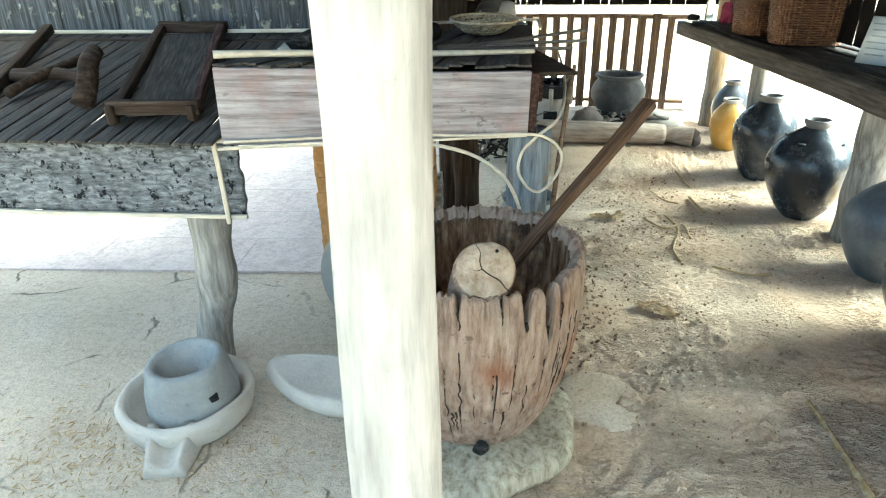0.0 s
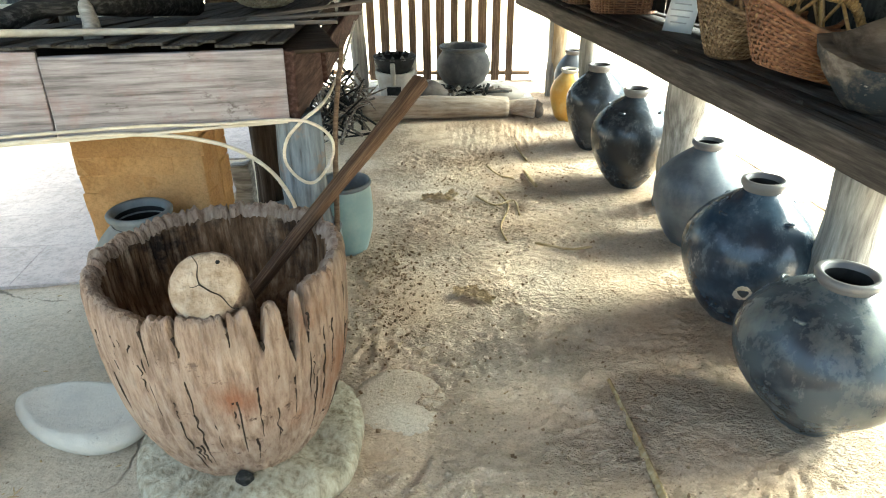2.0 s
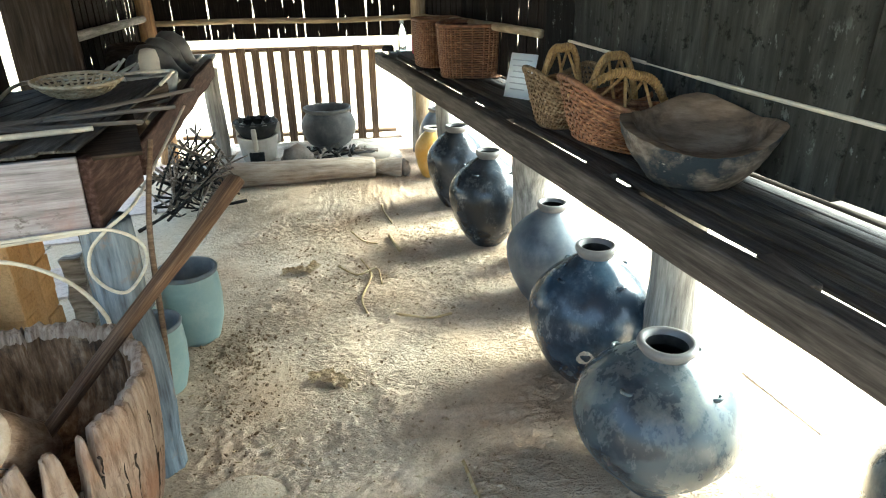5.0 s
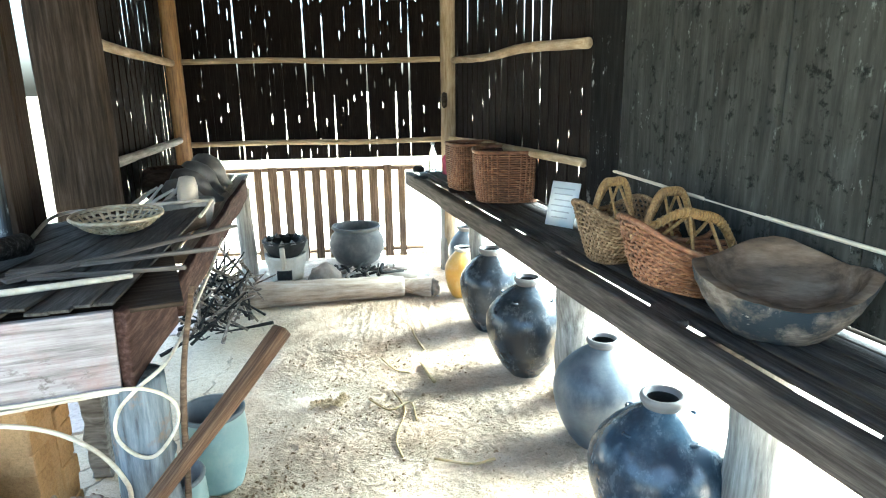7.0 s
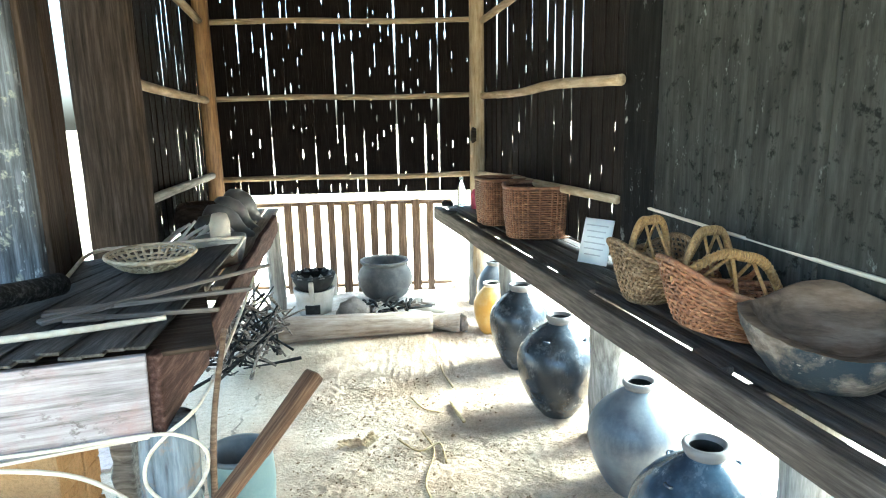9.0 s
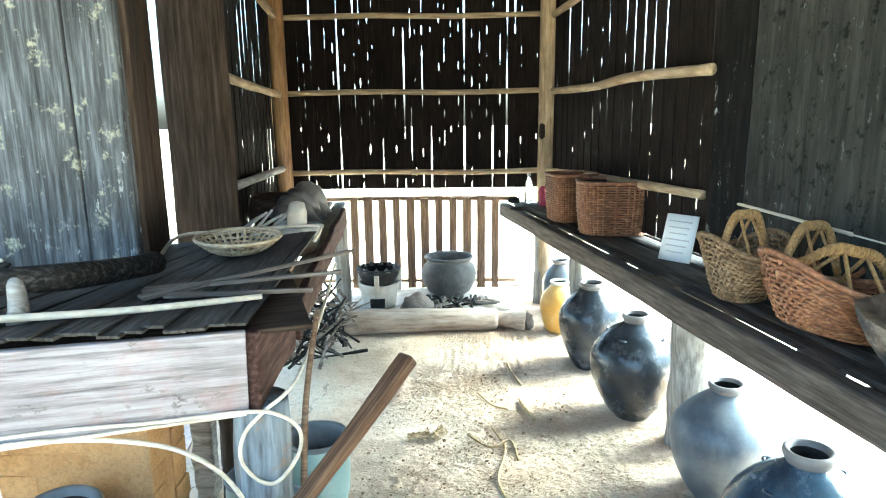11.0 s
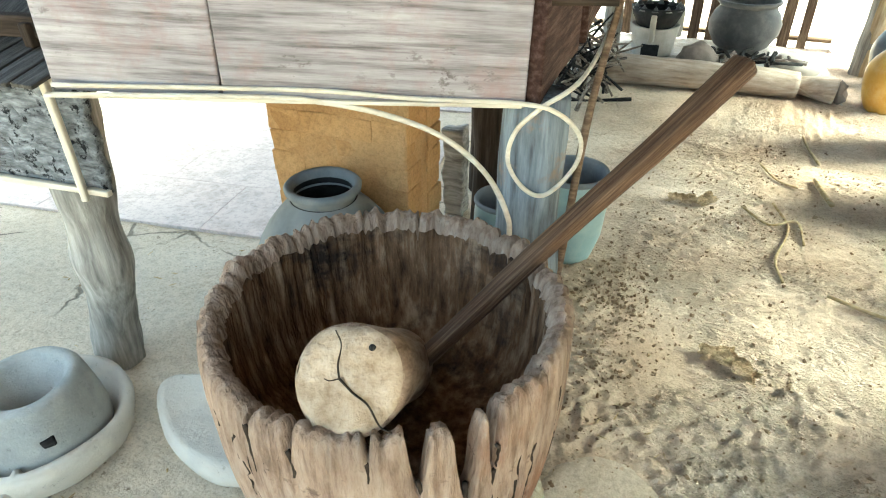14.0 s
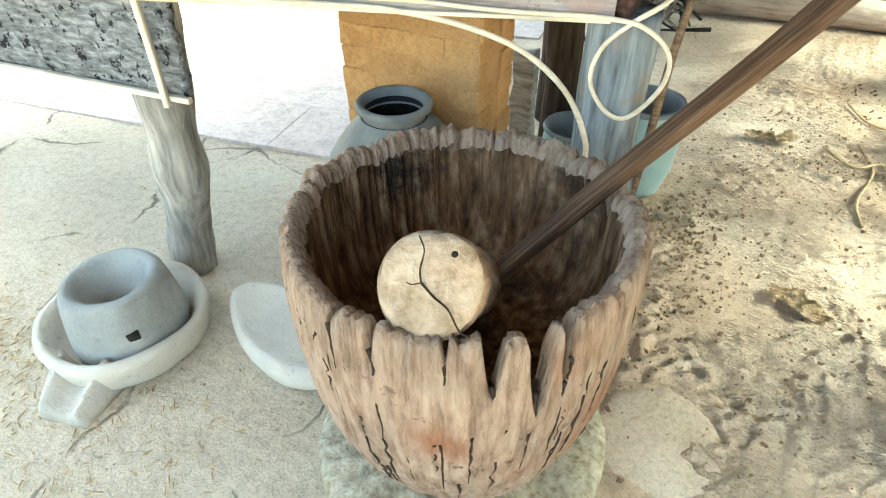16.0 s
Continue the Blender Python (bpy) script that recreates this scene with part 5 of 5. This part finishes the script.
cane_part([(-0.62, 1.65, 0.85), (-0.242, 1.78, 0.853), (-0.12, 1.822, 0.846), (-0.002, 1.86, 0.824), (0.1, 1.892, 0.784), (0.18, 1.915, 0.715), (0.222, 1.94, 0.622), (0.23, 1.945, 0.543), (0.21, 1.93, 0.3), (0.2, 1.93, 0.0)], 0.0058, 2)
rod = thing("bamboo_rod", (0.3, 2.1, 0), "thin brown bamboo rod leaning on the table corner", "rod")
part("rod_shaft", tube([(-0.02, -0.02, 0.0), (0.02, -0.03, 0.45), (0.045, -0.03, 0.8), (0.07, 0.05, 1.03)], (0.01, 0.007), 10, 8, 0.08), M_SLAT, rod)
cane2 = thing("edge_cane", (-0.2, 1.92, 1.07), "pale cane lying along the table front", "cane")
part("cane_length", tube([Vector(p) - Vector((-0.2, 1.92, 1.07)) for p in ((-0.63, 1.69, 1.112), (-0.45, 1.79, 1.104), (-0.281, 1.885, 1.092), (-0.02, 1.975, 1.084), (0.15, 2.065, 1.078), (0.24, 2.12, 1.074))], (0.011, 0.007), 8, 8, 0.08, 12, 3), M_CANE, cane2)
cane3 = thing("edge_cane", (0.14, 3.2, 1.05), "thin cane binding at the back of the bark sheet", "cane")
part("cane_length", tube([Vector(p) - Vector((0.14, 3.2, 1.05)) for p in ((-0.62, 2.52, 1.055), (-0.25, 2.49, 1.055), (-0.36, 3.04, 1.06), (-0.19, 3.13, 1.065), (0.13, 3.26, 1.065), (0.17, 3.2, 1.062), (0.20, 2.93, 1.06))], 0.007, 8, 6, 0.08, 12, 4), M_CANE, cane3)


# ---- things on the front table ----
def dish(u, v):
    r = 0.142 * (0.25 + 0.75 * v)
    return (r * math.cos(2 * math.pi * u), r * 0.8 * math.sin(2 * math.pi * u), 0.052 * v ** 2.2)


flat = thing("flat_basket", (-0.015, 2.73, 1.055), "shallow round straw basket on the bark sheet", "basket", turn=35)
flat.matrix_world = pose(-0.015, 2.73, 1.062, 5, 0, 35)
part("weave", weave(dish, 30, 6, 0.005, 0.0055, 0.003, 0.0012), M_STRAW, flat)
part("basket_base", lathe([(0, 0.0), (0.04, 0.0), (0.042, 0.004), (0, 0.004)], 24), M_STRAW, flat, m=Matrix.Diagonal((1, 0.8, 1, 1)))
part("basket_rim", tube([(0.143 * math.cos(a), 0.115 * math.sin(a), 0.054) for a in (k * math.pi / 8 for k in range(17))], 0.006, 8, 4), M_STRAW, flat)


def spatula(a, b, w, label):
    a, b = Vector(a), Vector(b)
    ob = thing("wooden_spatula", tuple((a + b) / 2), label, "spatula", "spatulas on the bark sheet")
    m, ln = along(a - (a + b) / 2, b - (a + b) / 2)
    bm = block(ln, w, 0.008, (14, 2, 1), 0.002, 0.001)
    for v in bm.verts:
        if v.co.x > -ln * 0.22:
            v.co.y *= 0.3
            v.co.z *= 1.3
    part("spatula_blade", bm, M_SPATULA, ob, m=m)


spatula((-0.09, 2.19, 1.074), (0.40, 2.34, 1.082), 0.05, "grey wooden spatula lying on the bark sheet")
spatula((0.0, 2.12, 1.078), (0.36, 2.155, 1.080), 0.04, "grey wooden spatula lying on the bark sheet")
spatula((-0.06, 2.115, 1.074), (0.40, 2.59, 1.092), 0.045, "grey wooden spatula lying on the bark sheet")

yoke = thing("wooden_yoke", (-0.36, 1.98, 1.06), "dark bowed wooden yoke standing on its grey ends", "yoke")
y0 = Vector((-0.36, 1.98, 1.06))
part("yoke_bow", tube([Vector(p) - y0 for p in ((-0.5, 1.893, 1.085), (-0.455, 1.94, 1.118), (-0.39, 1.985, 1.145), (-0.31, 1.985, 1.152), (-0.22, 2.06, 1.142), (-0.165, 2.26, 1.115), (-0.15, 2.4, 1.1))], (0.029, 0.034), 14, 6, 0.1, 9, 2), M_CHAR, yoke)
part("yoke_leg", tube([Vector(p) - y0 for p in ((-0.275, 1.985, 1.15), (-0.25, 1.95, 1.11), (-0.232, 1.915, 1.075))], (0.019, 0.023), 12, 5, 0.1, 9, 4), M_LEG, yoke, "pale grey worn foot")
part("yoke_leg", tube([Vector(p) - y0 for p in ((-0.488, 1.9, 1.098), (-0.5, 1.893, 1.088), (-0.515, 1.885, 1.08))], (0.031, 0.028), 12, 5, 0.1, 9, 5), M_LEG, yoke, "pale grey worn foot")

cup = thing("stone_mortar", (-0.03, 3.62, 0.875), "grey stone mortar bowl", "mortar")
part("cup_body", lathe([(0, 0), (0.085, 0), (0.1, 0.05), (0.115, 0.12), (0.115, 0.135), (0.095, 0.135), (0.07, 0.06), (0, 0.04)], 32, 0.005, 8), M_QUERN, cup)
pes = thing("stone_pestle", (-0.03, 3.6, 0.92), "pale rounded stone pestle in the mortar bowl", "pestle")
part("pestle_stone", lathe([(0, 0), (0.04, 0.01), (0.046, 0.1), (0.046, 0.16), (0.035, 0.2), (0, 0.21)], 24, 0.004, 8), M_STONE, pes, m=pose(0, 0, 0, 6, 4, 0))
for k, (x, y, s, lean) in enumerate(((-0.17, 4.0, 0.8, 118), (-0.2, 4.3, 0.95, 125), (-0.23, 4.62, 1.0, 130), (-0.25, 4.95, 1.05, 132))):
    g = thing("gourd_bottle", (x, y, 0.985), "dark dried gourd bottle leaning on the bamboo slats", "gourd", "gourds on the table", turn=20 + 9 * k)
    part("gourd_body", lathe([(0, -0.12), (0.04, -0.115), (0.075, -0.07), (0.088, 0), (0.075, 0.06), (0.045, 0.11), (0.028, 0.16), (0.026, 0.21), (0, 0.215)], 28, 0.006, 6, k), M_GOURD, g, m=pose(0, 0, 0, 0, lean, 0) @ Matrix.Diagonal((s, s, s, 1)))
dark_pot = thing("dark_basket", (-0.4, 4.5, 0.872), "dark round basket among the gourds", "basket")
part("basket_body", lathe([(0, 0), (0.1, 0), (0.13, 0.04), (0.14, 0.1), (0.12, 0.17), (0.1, 0.19), (0.09, 0.17), (0.11, 0.1), (0, 0.03)], 32, 0.006, 9, 2), M_DARKPOST, dark_pot)
sack = thing("white_bundle", (-0.27, 3.66, 0.875), "white bundle of fibre strips on the table", "bundle")
for k in range(9):
    part("fibre_strip", tube([(-0.1 + 0.024 * k, -0.07, 0.02), (-0.07 + 0.024 * k, 0.02, 0.08 + 0.015 * (k % 3)), (0.0 + 0.026 * k, 0.12, 0.15 + 0.012 * (k % 4))], (0.013, 0.006), 8, 5, 0.2, 20, k), M_WHITECLOTH, sack)

# ---- things on the sloping rack ----
def slope_z(y):
    return 0.872 + 0.24 * (y - 1.63)


rack = thing("loom_stand", (-0.9, 1.75, slope_z(1.75)), "long low dark wooden frame with footed ends on the rack", "loom stand")
r0 = Vector((-0.9, 1.75, slope_z(1.75)))


def rack_bar(name, a, b, w, h, ma=M_DARKPOST):
    m, ln = along(Vector(a) - r0, Vector(b) - r0)
    part(name, block(ln, w, h, (6, 1, 1), 0.005, 0.003), ma, rack, m=m)


za, zb = slope_z(1.74) + 0.035, slope_z(2.47) + 0.03
rack_bar("end_rail", (-1.04, 1.72, za + 0.01), (-0.75, 1.77, za + 0.01), 0.035, 0.045)
rack_bar("end_rail", (-1.32, 2.46, zb), (-1.03, 2.48, zb), 0.035, 0.045)
rack_bar("side_rail", (-1.02, 1.73, za), (-1.31, 2.46, zb), 0.03, 0.035)
rack_bar("side_rail", (-0.77, 1.77, za), (-1.05, 2.47, zb), 0.03, 0.035, M_REDWOOD)
for x, y in ((-1.02, 1.71), (-0.77, 1.755)):
    rack_bar("foot", (x, y, slope_z(y) + 0.0), (x, y - 0.002, za + 0.02), 0.026, 0.03)
part("panel", block(0.9, 0.2, 0.008, (4, 2, 1), 0.002, 0.002), M_SHEET, rack, m=along(Vector((-0.895, 1.76, za - 0.022)) - r0, Vector((-1.18, 2.45, zb - 0.02)) - r0)[0] @ Matrix.Diagonal((0.82, 1, 1, 1)))
plough = thing("plough_head", (-1.3, 1.9, slope_z(1.9)), "black wooden plough head with crossed bars", "plough")
q0 = Vector((-1.3, 1.9, slope_z(1.9)))
for pts, r in ((((-1.62, 1.98, 0.985), (-1.45, 1.98, 0.995), (-1.3, 1.97, 0.985)), 0.028), (((-1.5, 1.82, 0.955), (-1.46, 1.97, 1.0), (-1.42, 2.15, 1.03)), 0.026), (((-1.2, 1.80, 0.925), (-1.18, 1.82, 0.99), (-1.19, 1.86, 1.05), (-1.24, 1.96, 1.08)), 0.036)):
    part("plough_bar", tube([Vector(p) - q0 for p in pts], (r, r * 0.8), 10, 6, 0.12, 9, r * 100, None, 0.7), M_DARKPOST, plough)
rack2 = thing("loom_stand", (-1.7, 2.1, slope_z(2.1)), "dark wooden frame bar lying on the rack", "loom stand")
part("side_rail", block(0.75, 0.035, 0.04, (6, 1, 1), 0.005, 0.003), M_DARKPOST, rack2, m=pose(0, 0, 0.03, 0, -13, 112))


# ---- things on the long bench ----
BT = 0.852


def box_basket(at, rx, ry, h, turn, label, seed):
    ob = thing("wicker_basket", at, label, "basket", "wicker baskets on the bench", turn=turn)

    def surf(u, v):
        a = 2 * math.pi * u
        k = (0.9 + 0.1 * v) * (1 + 0.03 * math.sin(v * 3))
        c, s = math.cos(a), math.sin(a)
        e = 0.55
        return (rx * k * math.copysign(abs(c) ** e, c), ry * k * math.copysign(abs(s) ** e, s), 0.005 + h * v)

    part("weave", weave(surf, 46, 22, 0.006, 0.0055, 0.004, 0.0018, sub=3), M_WICKER, ob)
    # added dark shell gives the weave's gaps and inside their shade
    part("basket_lining", lathe([(0, 0.004), (0.86, 0.004), (0.97, 0.98), (0.96, 0.98), (0.85, 0.02), (0, 0.02)], 32), M_REDWOOD, ob, "inside with shade put into its dark colour", m=Matrix.Diagonal((rx * 0.99, ry * 0.99, h, 1)))
    part("basket_rim", tube([Vector(surf(k / 24, 1.0)) for k in range(25)], 0.01, 8, 3, 0.1), M_WICKER, ob, "thick bound rim")
    return ob


box_basket((1.635, 4.24, BT), 0.2, 0.2, 0.29, -8, "red-brown square wicker basket on the bench", 1)
box_basket((1.485, 4.68, BT), 0.15, 0.15, 0.29, 10, "red-brown square wicker basket behind another", 2)


def boat_basket(at, ln, w, h, turn, material, label, arch, seed, tilt=0):
    """An open basket with a flat keel, flaring pointed ends and a bound arched handle."""
    ob = thing("handled_basket", at, label, "basket", "handled baskets on the bench", turn=turn)
    ob.matrix_world = pose(*at, 0, tilt, turn)

    def surf(u, v):
        a = 2 * math.pi * u
        k = 0.55 + 0.45 * v ** 0.8
        c, s = math.cos(a), math.sin(a)
        z = h * v * (0.72 + 0.28 * abs(c) ** 2)
        return (ln * k * math.copysign(abs(c) ** 0.8, c), w * k * math.copysign(abs(s) ** 0.8, s), 0.004 + z)

    part("weave", weave(surf, 38, 13, 0.0062, 0.0066, 0.0028, 0.0012, sub=4, skew=0.16), material, ob)
    part("basket_base", lathe([(0, 0), (1, 0), (1, 0.004), (0, 0.004)], 28), material, ob, m=Matrix.Diagonal((ln * 0.55, w * 0.55, 1, 1)))
    part("basket_rim", tube([Vector(surf(k / 24, 1.0)) for k in range(25)], 0.009, 8, 3, 0.1), material, ob, "bound rim")
    hx = ln * 0.55
    handle = part("handle", tube([(-hx * arch[0], -w * 0.1, h * 0.7), (-hx * 0.6, 0, h + arch[1] * 0.75), (0, 0, h + arch[1]), (hx * 0.7, 0, h + arch[1] * 0.78), (hx * arch[0], 0, h * 0.6)], 0.013, 10, 8, 0.1), M_HANDLE, ob, "thick cane-bound handle")
    line = smooth_line([(-hx * arch[0], -w * 0.1, h * 0.7), (-hx * 0.6, 0, h + arch[1] * 0.75), (0, 0, h + arch[1]), (hx * 0.7, 0, h + arch[1] * 0.78), (hx * arch[0], 0, h * 0.6)], 9)
    for k in range(1, len(line) - 1):
        ring = [line[k] + Vector((0, 0.0155 * math.cos(q * math.pi / 3), 0.0155 * math.sin(q * math.pi / 3))) for q in range(7)]
        part("binding", tube(ring, 0.0035, 5, 1), M_HANDLE, handle)
    for sx in (-0.25, 0.3):
        part("handle_strut", tube([(hx * sx, 0.0, h + arch[1] * 0.9), (hx * sx * 1.5, -w * 0.6, h * 0.75)], 0.006, 6, 3), M_HANDLE, ob)
        part("handle_strut", tube([(hx * sx, 0.0, h + arch[1] * 0.9), (hx * sx * 1.5, w * 0.6, h * 0.75)], 0.006, 6, 3), M_HANDLE, ob)
    return ob


boat_basket((1.79, 2.37, BT + 0.03), 0.24, 0.16, 0.185, 6, M_WICKER, "red-brown open-weave basket with an arched handle, tipped", (1.6, 0.06), 1, 15)
boat_basket((1.75, 2.84, BT), 0.14, 0.14, 0.235, 10, M_WICKER_TAN, "tan open-weave basket with an arched handle", (1.2, 0.07), 2)
boat_basket((1.9, 2.68, BT), 0.16, 0.13, 0.19, 10, M_WICKER, "dark red-brown open-weave basket behind the others", (1.3, 0.1), 3)

trough = thing("carved_trough", (1.925, 2.05, BT), "old boat-shaped carved wooden trough with chipped lip", "trough", turn=-28)
bm = bmesh.new()
rows = []
NU, NV = 72, 18
for j in range(NV + 1):
    v = j / NV
    ring = []
    for i in range(NU):
        a = 2 * math.pi * i / NU
        c, s = math.cos(a), math.sin(a)
        if v <= 0.55:
            q = v / 0.55
            k, z = 0.52 + 0.48 * q ** 0.8, q
        elif v <= 0.65:
            q = (v - 0.55) / 0.1
            k, z = 1 - 0.22 * q, 1.0 + 0.05 * math.sin(q * math.pi)
        else:
            q = (v - 0.65) / 0.35
            k, z = 0.78 * (1 - q ** 2) + 0.02, 1 - 0.72 * q ** 0.7
        lipz = 0.135 + 0.05 * abs(c) ** 3 + (0.09 * s ** 3 if s > 0 else -0.02 * abs(s))
        if s < 0 and v <= 0.55:
            k = k + 0.12 * math.sin(math.pi * q) * abs(s)
        ring.append(bm.verts.new((0.235 * k * math.copysign(abs(c) ** 1.1, c), 0.165 * k * math.copysign(abs(s) ** 1.15, s), 0.002 + lipz * z)))
    rows.append(ring)
for a, b in zip(rows, rows[1:]):
    for i in range(NU):
        bm.faces.new((a[i], a[(i + 1) % NU], b[(i + 1) % NU], b[i]))
bm.faces.new(rows[0][::-1])
bm.faces.new(rows[-1])
wobble(bm, 0.012, 7, 4)
wobble(bm, 0.004, 40, 2)
bm.faces.index_update()
hollow = bm.copy()
cut = {f.index for f in bm.faces if 10 * NU <= f.index < NV * NU or f.index == NV * NU + 1}
bmesh.ops.delete(bm, geom=[f for f in bm.faces if f.index in cut], context="FACES")
hollow.faces.ensure_lookup_table()
bmesh.ops.delete(hollow, geom=[f for f in hollow.faces if f.index not in cut], context="FACES")
part("trough_body", bm, M_TROUGH, trough)
part("trough_hollow", hollow, M_TROUGH_IN, trough, "brown carved hollow")

card = thing("caption_card", (1.72, 3.44, BT), "white caption card leaning against the basket", "card", turn=-52)
part("card_sheet", block(0.16, 0.004, 0.215, (1, 1, 1)), M_PAPER, card, m=pose(0, 0.03, 0.105, -16, 0, 0))
for k in range(6):
    part("text_line", block(0.12 - 0.015 * (k % 3), 0.0012, 0.006), M_PRINT, card, m=pose(0, 0.03, 0.105, -16, 0, 0) @ pose(-0.005, -0.0032, 0.075 - 0.028 * k))
bottle = thing("plastic_bottle", (1.315, 5.55, BT), "clear plastic water bottle on the bench end", "bottle")
part("bottle_body", lathe([(0, 0), (0.03, 0.0), (0.033, 0.01), (0.033, 0.13), (0.028, 0.16), (0.014, 0.19), (0.013, 0.21), (0, 0.21)], 24), M_PLASTIC, bottle)
part("bottle_cap", lathe([(0, 0.208), (0.015, 0.208), (0.015, 0.228), (0, 0.228)], 16), M_PAPER, bottle)
lump("pink_cloth", (1.42, 5.42, BT + 0.03), (0.04, 0.05, 0.12), M_PINK, "crumpled pink cloth beside the corner post", "cloth", 4, 0.4)
coil = thing("tin_plate", (1.19, 5.2, BT), "dark flat tin plate lying on the bench", "plate")
part("plate_disc", lathe([(0, 0.0), (0.055, 0), (0.06, 0.008), (0.05, 0.016), (0, 0.018)], 28), M_SOOT_SHADE, coil)
lump("dark_bag", (1.2, 5.5, BT + 0.02), (0.05, 0.03, 0.035), M_SOOT_SHADE, "small dark bag on the bench end", "bag", 7, 0.3)

# ---- pavers of the pavement ----
pm = bpy.data.meshes.new("paver")
bm = block(0.758, 0.378, 0.045, (1, 1, 1), 0.002)
bm.to_mesh(pm)
bm.free()
pm.materials.append(M_PAVER)
turn = Matrix.Rotation(radians(9.0), 4, "Z")
for i in range(-9, 10):
    for j in range(-10, 30):
        p = turn @ Vector((0.76 * i + (0.38 if j % 2 else 0), 0.38 * j + 0.11, 0))
        left = -4.4 < p.x < -0.7 and 2.49 + 0.17 * (p.x + 1.05) < p.y < 6.0
        right = 2.52 - 0.15 * (p.y - 1.9) < p.x < 5.2 and -0.5 < p.y < 7.6
        back = 6.15 < p.y < 8.2 and -3.5 < p.x < 2.4
        if left or right or back:
            ob = new("paver", pm)
            ob.parent = pavement
            ob.matrix_basis = Matrix.Translation((p.x, p.y, -0.012)) @ turn
